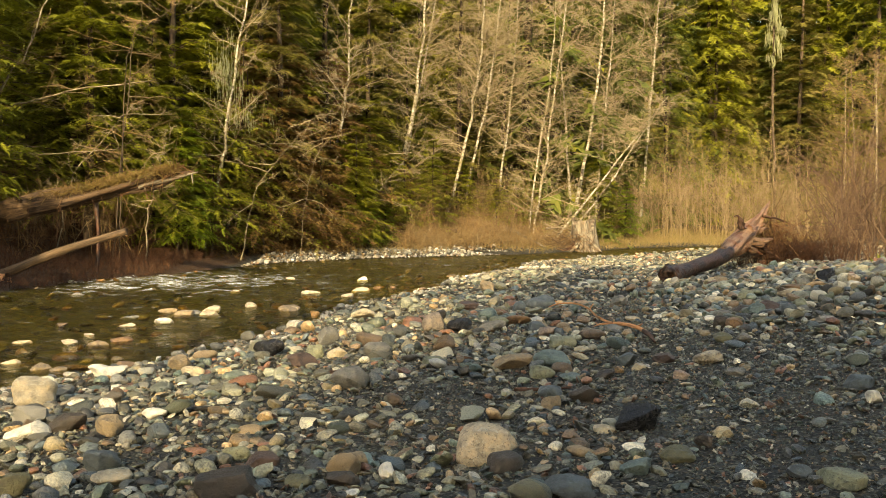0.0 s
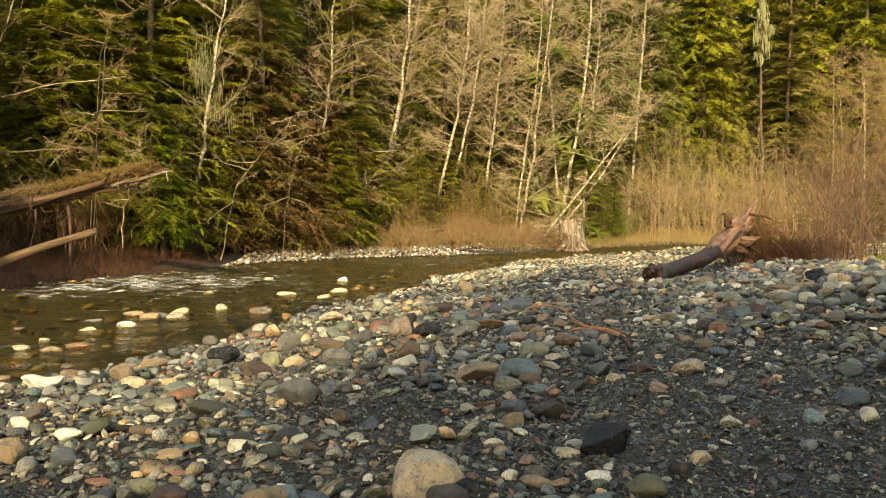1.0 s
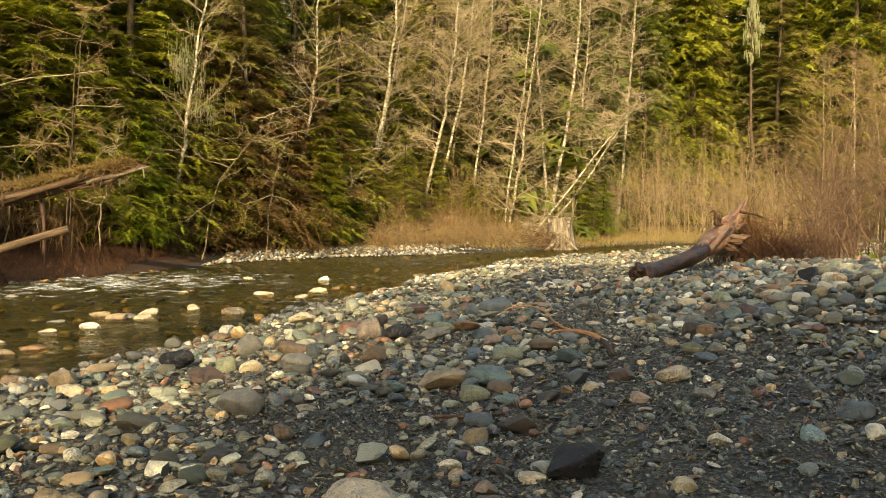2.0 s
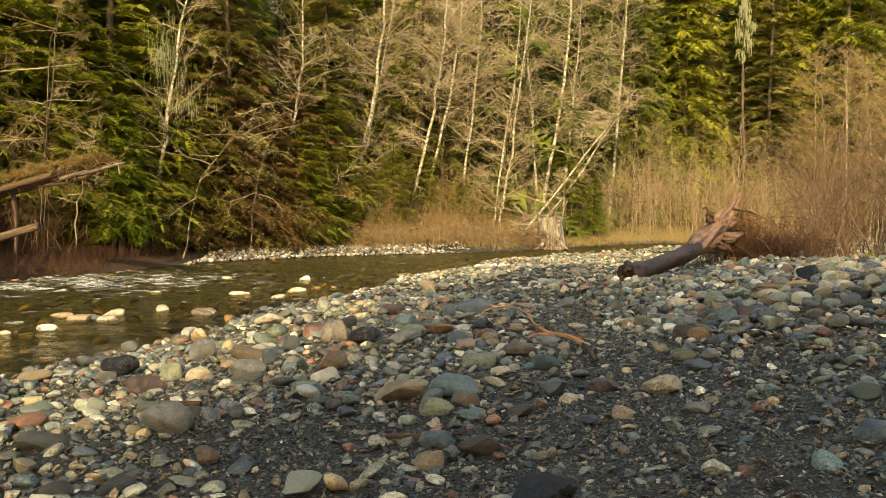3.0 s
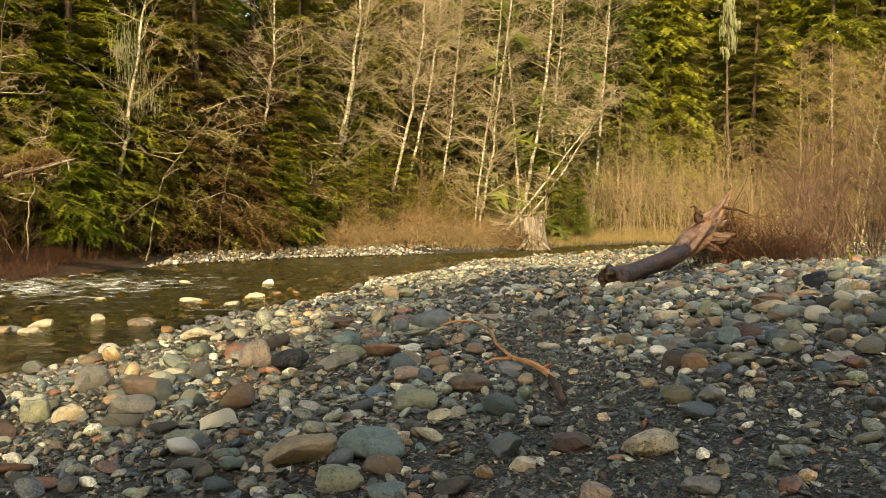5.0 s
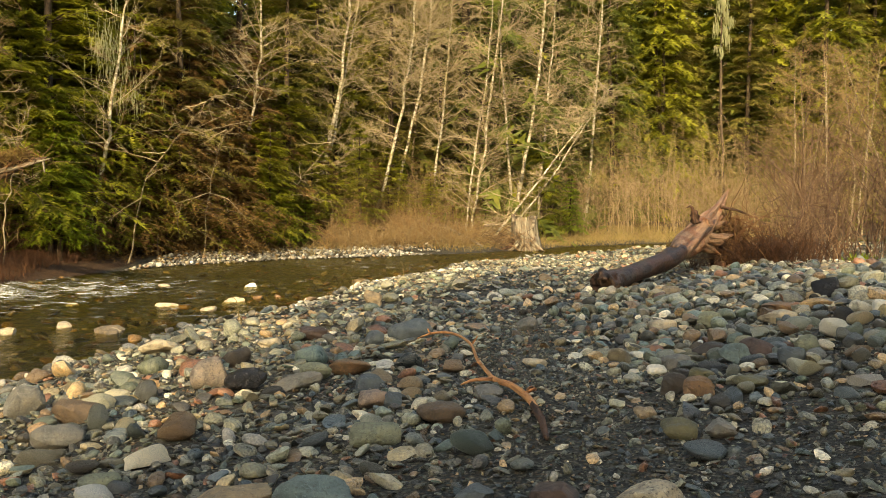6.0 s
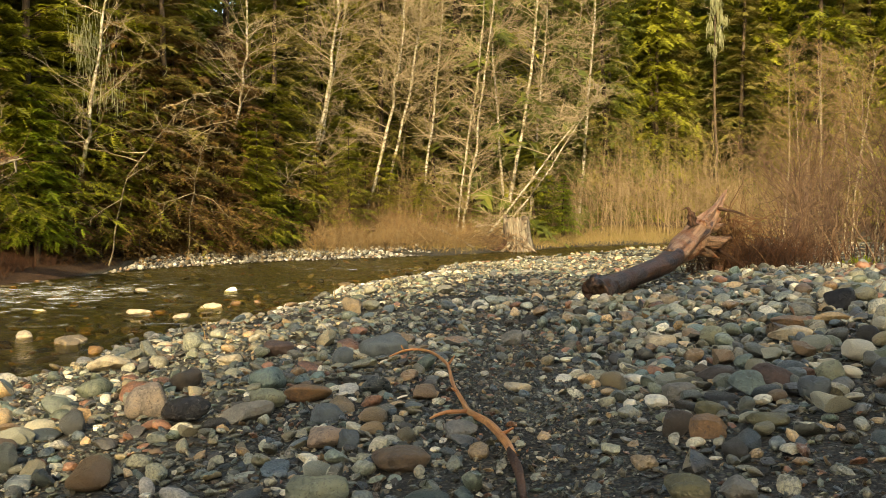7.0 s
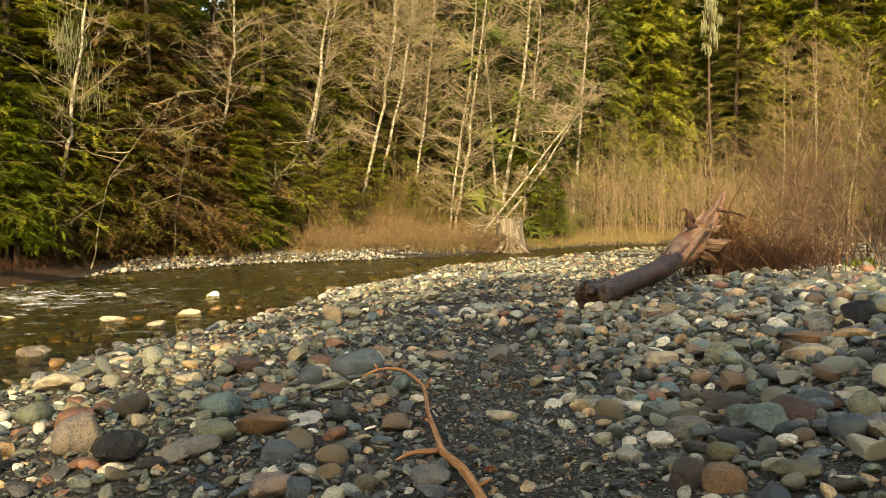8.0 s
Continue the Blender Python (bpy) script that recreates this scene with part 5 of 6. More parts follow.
g = np.random.default_rng(9)
xy = spread_xy(6000, (-7.2, 14), (14, 58), lambda d, s, x, y: (s < 0) & (d > 1.9) & (d < 6.0), g)
stuff("bank_brush", "red-brown tangled brush and dead ferns along the bank", "undergrowth", [stems(xy, 0.6, 1.7, 1.2, 0.014, 41, 6, 5, 0.5)], LITTER_TWIG)
xy = spread_xy(40000, (-5, 30), (30, 66), lambda d, s, x, y: (s < 0) & (d > 0.7 + 0.6 * np.sin(x)) & (d < 4.2) & (x > -4), g)
stuff("dry_grass", "golden dry grass hanging over the far bank", "grass", [stems(xy, 0.6, 1.4, 1.3, 0.009, 42, 5, 0)], STRAW)
xy = spread_xy(1150, (10, 36), (50, 74), lambda d, s, x, y: (s < 0) & (d > 1.5) & (d < 14), g)
stuff("sapling_thicket", "dense tan leafless saplings behind the gravel bar", "thicket", [stems(xy, 4.6, 0.6, 0.12, 0.013, 43, 6, 20, 0.32)], SAPLING)
xy = spread_xy(150, (15, 27), (56, 67), lambda d, s, x, y: (s < 0) & (d > 1.5) & (d < 14), g)
stuff("tall_saplings", "tall thin pale saplings above the thicket", "thicket", [stems(xy, 8.0, 0.22, 0.05, 0.014, 45, 7, 22, 0.18)], SAPLING)
xy = spread_xy(2600, (-14, 14), (24, 56), lambda d, s, x, y: (s < 0) & (d > 2.5) & (d < 12), g)
stuff("understory", "thin tan twigs and dead branches under the trees", "undergrowth", [stems(xy, 3.4, 0.9, 0.5, 0.011, 44, 6, 12, 0.4)], TAN_TWIG)


# Brush below the fallen trunk, its shade painted by the darker twig colour.
xy = spread_xy(6500, (-14, -4.5), (15, 30), lambda d, s, x, y: (s < 0) & (d > np.where(x < -7.4, -0.1, 1.3)) & (d < 5.0), g)
stuff("flood_brush", "red-brown dead fern and brush at the water, darkened for shade", "undergrowth", [stems(xy, 0.46, 1.0, 1.1, 0.008, 46, 5, 6, 0.5)], DARK_BRUSH)
xy = spread_xy(2600, (-13, 6), (20, 50), lambda d, s, x, y: (s < 0) & (d > np.where(x < -7.4, 2.6, 2.2)) & (d < 5.0), g)
stuff("dead_branches", "arching rust-brown dead branches under the conifers", "undergrowth", [stems(xy, 1.7, 1.5, 1.2, 0.009, 47, 6, 15, 0.45)], BRUSH)


xy = spread_xy(2600, (-1.5, 7.2), (36, 50), lambda d, s, x, y: (s < 0) & (d > 0.9) & (d < 5.5), g)
stuff("bank_thicket", "tangled tan dead twigs along the far bank", "undergrowth", [stems(xy, 1.3, 1.4, 1.1, 0.015, 49, 6, 7, 0.5)], TAN_TWIG)


xy = spread_xy(14000, (8.5, 26), (42, 62), lambda d, s, x, y: (s < 0) & (d > 0.1) & (d < 4.5), g)
stuff("tall_grass", "tall golden dry grass at the thicket's foot", "grass", [stems(xy, 0.95, 1.4, 1.2, 0.009, 48, 5, 0)], STRAW)


def shrub(x, y, tall, n, seed):
    r = np.random.default_rng(seed)
    xy = np.stack([x + r.normal(0, 0.35, n), y + r.normal(0, 0.35, n)], 1)
    v, f = stems(xy, tall, 0.8, 0.12, 0.018, seed, 7, 11, 0.34)
    v -= (x, y, h1(x, y))
    ob = new("willow_shrub", mesh_np("willow_shrub", v, f, WILLOW))
    ob.location = (x, y, h1(x, y))
    return tagged(ob, "leafless red-brown willow shrub on the gravel bar", "shrub", "willow shrubs")


for i, (x, y, t) in enumerate([(11.2, 23.5, 2.6), (12.6, 22.0, 3.2), (13.2, 25.0, 3.8), (14.6, 23.0, 4.2), (15.2, 26.5, 4.6), (12.4, 27.5, 3.4), (16.5, 24.5, 4.8), (17.5, 28.0, 5.0), (14.2, 30.0, 4.4),
                                (18.5, 32.0, 5.4), (20.5, 29.0, 5.6), (16.2, 34.0, 4.6), (10.2, 21.6, 1.6), (11.0, 19.4, 1.4), (22, 36, 6), (19, 40, 6), (24, 42, 6)]):
    shrub(x, y, t, 17, 700 + i)


# ---- fallen wood ----
def wood_material(name, light, dark, streak=1.4, rough=0.8, warm=None, fine=26.0, relief=0.03):
    """Wood whose grain runs along the timber, by the timber's own coordinates."""
    n = Nodes(name)
    vec = n.add("CombineXYZ")
    for k, a in enumerate(("around_x", "around_y")):
        n.put(n.calc("MULTIPLY", n.attribute(a), fine), vec.inputs[k])
    n.put(n.calc("MULTIPLY", n.attribute("lengthwise"), streak), vec.inputs[2])
    vec = vec.outputs[0]
    grain = n.noise(vec, 1.0, 6.0, 0.65, 0.5)
    co = n.coord()
    c = n.mix(n.span(grain, 0.38, 0.60), dark, light)
    if warm:
        c = n.mix(n.calc("MULTIPLY", n.span(n.noise(co, 4.0, 4.0), 0.45, 0.6), 0.8), c, warm)
    c = n.mix(n.calc("MULTIPLY", n.span(n.noise(co, 42.0, 3.0), 0.52, 0.68), 0.6), c, dark)
    n.bump(n.mix(0.3, grain, n.noise(co, 30.0, 4.0)), 1.0, relief)
    return n.done(c, rough, 0.35)


LOG_BARK = wood_material("wet_log_bark", (0.075, 0.042, 0.026), (0.012, 0.007, 0.006), 3.0, 0.45, (0.11, 0.042, 0.02), 14.0, 0.04)
BARE_WOOD = wood_material("bare_orange_wood", (0.37, 0.225, 0.135), (0.03, 0.014, 0.009), 1.3, 0.42, (0.20, 0.075, 0.03), 17.0, 0.08)
ROOT_WOOD = wood_material("root_wood", (0.12, 0.06, 0.035), (0.03, 0.016, 0.011), 3.0, 0.8, None, 30.0)
GREY_WOOD = wood_material("weathered_grey_wood", (0.30, 0.26, 0.19), (0.035, 0.028, 0.02), 1.2, 0.85, (0.17, 0.12, 0.08), 12.0, 0.08)
ROT_WOOD = wood_material("rotten_wood", (0.13, 0.08, 0.045), (0.022, 0.014, 0.01), 1.2, 0.9, (0.08, 0.048, 0.022), 18.0, 0.06)
POLE_WOOD = wood_material("peeled_pole_wood", (0.125, 0.078, 0.04), (0.035, 0.022, 0.013), 1.0, 0.7, None, 30.0)
STICK_WOOD = wood_material("orange_stick_wood", (0.62, 0.30, 0.12), (0.27, 0.105, 0.04), 4.0, 0.5, None, 70.0, 0.01)


def round_wood(pts, radii, k=30, sides=16, rough=0.08, seed=1, flute=0.0, hollow=0.0):
    """A knotty round timber along pts with lumps and flutes: vertices, triangles and its grain coordinates."""
    rng = np.random.default_rng(seed)
    e = np.linspace(0, 1, k)
    axis = along(pts, e)
    r = np.interp(e, np.linspace(0, 1, len(radii)), radii)
    v, f = sticks(axis[None], r[None], sides)
    v = v.reshape(k, sides, 3)
    a = np.arange(sides) * 2 * np.pi / sides
    lump = np.zeros((k, sides))
    for _ in range(7):
        lump += rough / 2.2 * np.sin(rng.integers(1, 5) * a[None] + rng.uniform(2, 16) * e[:, None] + rng.uniform(0, 6.3))
    lump += flute * np.sin(5 * a[None] + 2.0 * np.sin(4 * e[:, None])) * e[:, None]
    v = axis[:, None] + (v - axis[:, None]) * (1 + lump)[..., None]
    v = v.reshape(-1, 3)
    lo, hi = len(v), len(v) + 1
    way = unit(axis[1] - axis[0])
    v = np.concatenate([v, axis[:1] + way * hollow, axis[-1:]])
    q = np.arange(sides)
    first = np.stack([q, np.full(sides, lo), (q + 1) % sides], 1)
    last = np.stack([(k - 1) * sides + q, (k - 1) * sides + (q + 1) % sides, np.full(sides, hi)], 1)
    run = np.concatenate([[0], np.cumsum(np.linalg.norm(np.diff(axis, axis=0), axis=1))])
    grain = {"lengthwise": np.concatenate([np.repeat(run, sides), run[[0, -1]]]) + seed * 3.1,
             "around_x": np.concatenate([(r[:, None] * np.cos(a)[None]).ravel(), [0, 0]]),
             "around_y": np.concatenate([(r[:, None] * np.sin(a)[None]).ravel(), [0, 0]])}
    return v, np.concatenate([f[:, [0, 1, 2]], f[:, [0, 2, 3]], first, last]), grain


def timber(name, parent, material, pts, radii, label="", **how):
    v, tri, grain = round_wood(pts, radii, **how)
    return part(name, mesh_np(name, v, tri, material, True, **grain), parent, label)


# The driftwood log with its root plate.
log = tagged(new("driftwood_log"), "wet brown driftwood log with splintered root end on cobbles", "log")
log.location = (3.78, 14.2, 0.45)
O = Vector((3.78, 14.2, 0.45))


def rel(*p):
    return tuple(Vector(p) - O)


timber("trunk", log, LOG_BARK, [rel(3.74, 14.10, 0.645), rel(4.1, 14.6, 0.69), rel(4.53, 15.1, 0.775), rel(4.99, 15.7, 0.86), rel(5.26, 16.05, 0.93)], [0.145, 0.128, 0.120, 0.125, 0.142], "dark wet reddish bark", seed=5, rough=0.13, sides=26, k=44, hollow=0.14)
timber("broken_end", log, LOG_BARK, [rel(3.70, 14.03, 0.74), rel(3.78, 14.16, 0.72), rel(3.95, 14.4, 0.70)], [0.05, 0.09, 0.10], "torn reddish broken end", seed=6, rough=0.45, k=10, sides=16)
timber("bare_trunk", log, BARE_WOOD, [rel(5.20, 15.97, 0.91), rel(5.52, 16.4, 1.06), rel(5.91, 16.9, 1.26), rel(6.35, 17.45, 1.57), rel(6.76, 18.0, 1.91)], [0.128, 0.155, 0.150, 0.070, 0.006], "barkless orange and grey split wood", seed=7, rough=0.18, flute=0.30, sides=36, k=60)
for k, (a, b, c, w) in enumerate([((5.85, 16.8, 1.14), (6.2, 17.0, 1.12), (6.52, 17.2, 1.17), 0.11), ((5.95, 16.85, 1.32), (6.25, 17.2, 1.34), (6.50, 17.35, 1.37), 0.09), ((6.0, 17.0, 1.40), (6.28, 17.36, 1.60), (6.44, 17.55, 1.68), 0.035),
                                  ((6.1, 17.1, 1.34), (6.38, 17.4, 1.42), (6.52, 17.55, 1.46), 0.05), ((5.7, 16.6, 1.02), (6.0, 16.85, 0.98), (6.25, 17.0, 0.88), 0.08)]):
    timber("split_root", log, BARE_WOOD, [rel(*a), rel(*b), rel(*c)], [w, w * 0.7, 0.012], "torn splintered root", seed=8 + k, rough=0.3, k=16, flute=0.2, sides=14)
timber("stub", log, ROOT_WOOD, [rel(5.80, 16.80, 1.36), rel(5.77, 16.78, 1.46), rel(5.74, 16.76, 1.54)], [0.06, 0.065, 0.04], "dark hollow branch stub", seed=14, rough=0.25, k=10, sides=12)
for k, (a, b) in enumerate([((3.9, 14.1, 0.58), (3.96, 13.96, 0.46)), ((4.06, 14.35, 0.60), (4.14, 14.18, 0.50))]):
    timber("branch_stub", log, BARE_WOOD, [rel(*a), rel(*b)], [0.025, 0.012], "short pale broken stub", seed=21 + k, rough=0.1, k=5, sides=8)
r = np.random.default_rng(77)
n = 380
a = np.stack([r.normal(6.62, 0.16, n), r.normal(17.55, 0.15, n), r.uniform(0.6, 1.5, n)], 1)
d = unit(np.stack([r.normal(0.35, 0.4, n), r.normal(0.1, 0.4, n), r.normal(-0.35, 0.5, n)], 1))
ln = r.uniform(0.25, 0.85, n)[:, None, None]
e = np.linspace(0, 1, 6)
p = a[:, None] + d[:, None] * ln * e[None, :, None] + r.normal(0, 0.22, (n, 1, 3)) * ln * (e**2)[None, :, None] + r.normal(0, 0.02, (n, 6, 3))
p[..., 2] = np.maximum(p[..., 2], 0.62)
tagged(part("root_tangle", mesh_np("root_tangle", *sticks(p - np.array(O), r.uniform(0.003, 0.011, (n, 1)) * (1.1 - 0.8 * e)[None], 4), BRUSH), log, "tangle of thin red-brown roots"), kind="stuff")
for k, (q0, q1, q2) in enumerate([((6.4, 17.4, 1.6), (6.75, 17.6, 1.55), (7.15, 17.8, 1.42)), ((6.5, 17.5, 1.25), (6.8, 17.5, 1.05), (6.95, 17.4, 0.6)), ((6.3, 17.2, 1.0), (6.6, 17.1, 0.8), (6.75, 17.0, 0.5)), ((5.76, 16.78, 1.5), (5.70, 16.75, 1.60), (5.62, 16.72, 1.58))]):
    timber("root", log, ROOT_WOOD, [rel(*q0), rel(*q1), rel(*q2)], [0.028, 0.02, 0.007], seed=20 + k, rough=0.15, k=12, sides=8)
# Brush caught in the roots.
xy = np.stack([r.normal(7.0, 0.45, 420), r.normal(17.6, 0.5, 420)], 1)
stuff("caught_brush", "red-brown flood brush caught against the root plate", "brush", [stems(xy, 0.62, 0.9, 0.6, 0.007, 78, 5, 7, 0.5)], DARK_BRUSH)

# The forked stick on the gravel.
stick = tagged(new("driftwood_stick"), "forked orange-brown driftwood stick on fine gravel", "stick")
S0 = Vector((1.85, 9.2, h1(1.85, 9.2)))
stick.location = S0


def lying(pts):
    return [tuple(Vector((x, y, h1(x, y) + up)) - S0) for x, y, up in pts]


timber("stem", stick, STICK_WOOD, lying([(1.50, 10.62, 0.06), (1.60, 10.66, 0.09), (1.70, 10.64, 0.10), (1.78, 10.36, 0.11), (1.85, 10.02, 0.09), (1.85, 9.55, 0.06), (1.865, 9.05, 0.05), (1.87, 8.74, 0.05), (1.915, 8.40, 0.055), (1.94, 8.08, 0.05), (1.945, 7.86, 0.045)]), [0.005, 0.008, 0.009, 0.010, 0.010, 0.010, 0.012, 0.016, 0.015, 0.015, 0.013], seed=31, rough=0.16, k=90, sides=12)
timber("fork", stick, STICK_WOOD, lying([(1.872, 8.76, 0.052), (1.83, 8.74, 0.055), (1.775, 8.76, 0.055), (1.735, 8.75, 0.05), (1.685, 8.71, 0.04)]), [0.012, 0.010, 0.009, 0.009, 0.004], seed=32, rough=0.2, k=24, sides=10)
for k, (x, y, up, dx, dz) in enumerate([(1.86, 10.0, 0.095, 0.035, 0.05), (1.855, 9.3, 0.06, -0.03, 0.02), (1.935, 8.12, 0.06, 0.05, 0.02), (1.60, 10.66, 0.09, -0.02, 0.04)]):
    timber("twig_stub", stick, STICK_WOOD, lying([(x, y, up), (x + dx, y, up + dz)]), [0.009, 0.004], seed=36 + k, rough=0.2, k=6, sides=7)
timber("dark_end", stick, ROOT_WOOD, lying([(1.943, 7.90, 0.046), (1.935, 7.66, 0.04), (1.915, 7.42, 0.03)]), [0.018, 0.015, 0.008], "dark wet rotted end", seed=33, rough=0.25, k=16, sides=10)


def loose_stick(label, material, pts, radius, seed):
    base = Vector((pts[0][0], pts[0][1], h1(*pts[0])))
    v, tri, grain = round_wood([tuple(Vector((x, y, h1(x, y) + 0.035)) - base) for x, y in pts], [radius, radius * 0.9, radius * 0.6], k=14, sides=8, rough=0.15, seed=seed)
    ob = new("stick", mesh_np("stick", v, tri, material, True, **grain))
    ob.location = base
    return tagged(ob, label, "stick")


loose_stick("short red-brown wet stick between cobbles", ROOT_WOOD, [(-0.50, 7.05), (-0.40, 7.12), (-0.28, 7.10)], 0.022, 41)
loose_stick("dark thin stick lying on gravel", ROOT_WOOD, [(0.75, 6.18), (0.93, 6.15), (1.10, 6.16)], 0.012, 42)

# The old stump at the far water's edge.
stump = tagged(new("tree_stump"), "weathered silver-grey old stump with flared roots at the water", "stump")
B = Vector((7.35, 44.6, 0.0))
stump.location = B
k, sides = 22, 44
e = np.linspace(0, 1, k)
ang = np.arange(sides) * 2 * np.pi / sides
r = np.random.default_rng(55)
rad = 0.55 + 0.24 * (1 - e) ** 2.2
flutes = 1 + 0.10 * np.sin(7 * ang + 1.0)[None] * (0.5 + 0.5 * (1 - e))[:, None] + 0.05 * np.sin(13 * ang + 2)[None] + 0.04 * r.normal(0, 1, sides)[None]
top = 1.42 + 0.16 * np.sin(3 * ang + 0.6) + 0.10 * r.normal(0, 1, sides)
px = (rad[:, None] * flutes) * np.cos(ang)[None] + 0.10 * (1 - e)[:, None]
py = (rad[:, None] * flutes) * np.sin(ang)[None] * 0.9
pz = -0.25 + e[:, None] * (top + 0.25)[None]
outer = np.stack([px, py, pz], -1)
inner = outer[[k - 1, k - 5]] * np.array([[[0.72, 0.72, 1.0]], [[0.6, 0.6, 0.9]]])
rings = np.concatenate([outer, inner]).reshape(-1, 3)
i, s = np.meshgrid(np.arange(k + 1), np.arange(sides), indexing="ij")
f = np.stack([i * sides + s, i * sides + (s + 1) % sides, (i + 1) * sides + (s + 1) % sides, (i + 1) * sides + s], -1).reshape(-1, 4)
around = np.tile(ang, k + 2)
part("bole", mesh_np("bole", rings, f, GREY_WOOD, True, lengthwise=rings[:, 2], around_x=0.8 * np.cos(around), around_y=0.8 * np.sin(around)), stump)
for q, (x1, y1, x2, y2) in enumerate([(0.55, -0.5, 0.85, -0.6), (-0.7, -0.5, -1.4, -0.7), (0.1, -0.7, 0.2, -0.95), (-0.5, -0.7, -0.9, -1.0)]):
    timber("root", stump, GREY_WOOD if q != 1 else ROOT_WOOD, [(x1 * 0.6, y1 * 0.6, 0.45), (x1, y1, 0.22), (x2, y2, -0.05)], [0.14, 0.09, 0.04], seed=60 + q, rough=0.15, k=12)
n = 150
a = np.stack([r.uniform(4.6, 7.6, n), r.uniform(43.6, 44.4, n), r.uniform(0.2, 0.9, n)], 1) - np.array(B)
d = unit(np.stack([r.normal(0, 0.7, n), r.normal(-0.2, 0.3, n), r.normal(-0.3, 0.4, n)], 1))
p = a[:, None] + d[:, None] * r.uniform(0.3, 1.0, n)[:, None, None] * np.linspace(0, 1, 4)[None, :, None] + r.normal(0, 0.04, (n, 4, 3))
tagged(part("root_tangle", mesh_np("root_tangle", *sticks(p, np.full((n, 4), 0.022) * (1, 0.8, 0.6, 0.3), 4), DEAD_TWIG), stump, "washed-out roots and dead sticks"), kind="stuff")

# Twin leaning trunks beside the stump.
for q, pts in enumerate(([(5.9, 45.5, 0.4), (7.98, 45.5, 3.03), (10.57, 45.5, 6.38)], [(6.53, 45.8, 0.55), (8.33, 45.8, 2.75), (10.5, 45.8, 5.97)])):
    bare_tree("leaning_alder", "white leafless alder leaning far over beside a stump", pts, 0.085 - 0.012 * q, 820 + q * 5, s_lo=0.3, n1=46, l1=(1.0, 3.0), extend=2.0, up=0.25)
for q, (pts, girth) in enumerate([([(3.4, 44.9, 1.2), (4.3, 43.6, 0.75), (5.2, 42.7, 0.25)], 0.07), ([(5.5, 44.8, 1.15), (6.3, 44.9, 1.22)], 0.07), ([(-0.3, 41.5, 1.0), (0.9, 41.6, 1.05)], 0.14)]):
    ob = new("fallen_branch")
    base = Vector(pts[0])
    ob.location = base
    timber("stem", ob, GREY_WOOD if q < 2 else ROT_WOOD, [tuple(Vector(p) - base) for p in pts], [girth, girth * 0.6], seed=830 + q, rough=0.12, k=14, sides=9)
    tagged(ob, "pale dead branch lying on the bank" if q < 2 else "short dark rotten log in dry grass", "branch")

# The mossy fallen trunk on the near part of the wooded bank.
moss = leaf_material("dry_moss", [(0.06, 0.035, 0.012), (0.13, 0.08, 0.026), (0.19, 0.125, 0.04), (0.12, 0.11, 0.028)], 0.2)
fallen = tagged(new("fallen_tree"), "rotten fallen trunk under dry moss, jutting over the river", "log")
M = Vector((-9.0, 23.2, 2.2))
fallen.location = M
path = [(-14.0, 24.0, 0.9), (-10.72, 23.2, 1.68), (-8.37, 23.1, 2.19), (-7.0, 23.1, 2.53), (-6.1, 23.1, 2.75)]
timber("trunk", fallen, ROT_WOOD, [tuple(Vector(p) - M) for p in path], [0.27, 0.24, 0.17, 0.12, 0.02], "rotten brown splintered wood", seed=70, rough=0.5, flute=0.3, k=80, sides=18)
timber("splinter", fallen, GREY_WOOD, [tuple(Vector(p) - M) for p in ((-7.5, 23.0, 2.33), (-6.6, 23.0, 2.56), (-6.0, 23.05, 2.72))], [0.05, 0.045, 0.012], "pale splintered edge", seed=71, rough=0.2, k=16, sides=9)
n = 5600
u = r.uniform(0.02, 0.84, n)
c0 = along(path, u)
p0 = c0 + np.stack([r.normal(0, 0.10, n), r.normal(0.05, 0.12, n), 0.25 - 0.14 * u + r.uniform(-0.04, 0.06, n)], 1)
d = unit(r.normal(0, 0.7, (n, 3)) + (0, -0.2, 0.35))
p1 = p0 + d * r.uniform(0.05, 0.2, n)[:, None]
p2 = p1 + unit(d + (0, 0, -0.5)) * r.uniform(0.03, 0.13, n)[:, None]
tagged(part("moss", mesh_np("moss", *sticks(np.stack([p0, p1, p2], 1) - np.array(M), np.full((n, 3), 0.008) * (1.2, 1, 0.3), 3), moss), fallen, "shaggy yellow-brown moss and dead grass"), kind="stuff")
for q, (x, y, z) in enumerate([(-6.15, 23.05, 2.66), (-7.15, 23.0, 2.40), (-7.35, 23.0, 2.34)]):
    timber("drip_stub", fallen, GREY_WOOD, [tuple(Vector((x, y, z)) - M), tuple(Vector((x + 0.02, y, z - (0.24, 0.12, 0.1)[q])) - M)], [0.03, 0.012], "pale hanging splinter", seed=74 + q, k=5, sides=6)
n = 200
u = r.uniform(0.10, 0.98, n)
p0 = along(path, u) + np.stack([r.normal(0, 0.08, n), r.normal(0, 0.12, n), r.uniform(-0.15, 0.18, n)], 1)
d = unit(r.normal(0, 0.6, (n, 3)) + np.where(r.random((n, 1)) < 0.7, -1.0, 0.4) * np.array([[0, 0, 0.7]]))
ln = (r.uniform(0.15, 1.0, n) ** 1.5)[:, None]
p1 = p0 + d * ln * 0.5
p2 = p0 + d * ln + r.normal(0, 0.3, (n, 3)) * ln
tagged(part("dead_wood", mesh_np("dead_wood", *sticks(np.stack([p0, p1, p2], 1) - np.array(M), np.full((n, 3), 0.009) * (1.2, 0.9, 0.4), 3), BRUSH), fallen, "brown dead twigs hanging from the trunk"), kind="stuff")
post = tagged(new("snag"), "dark dead snag holding the fallen trunk", "snag")
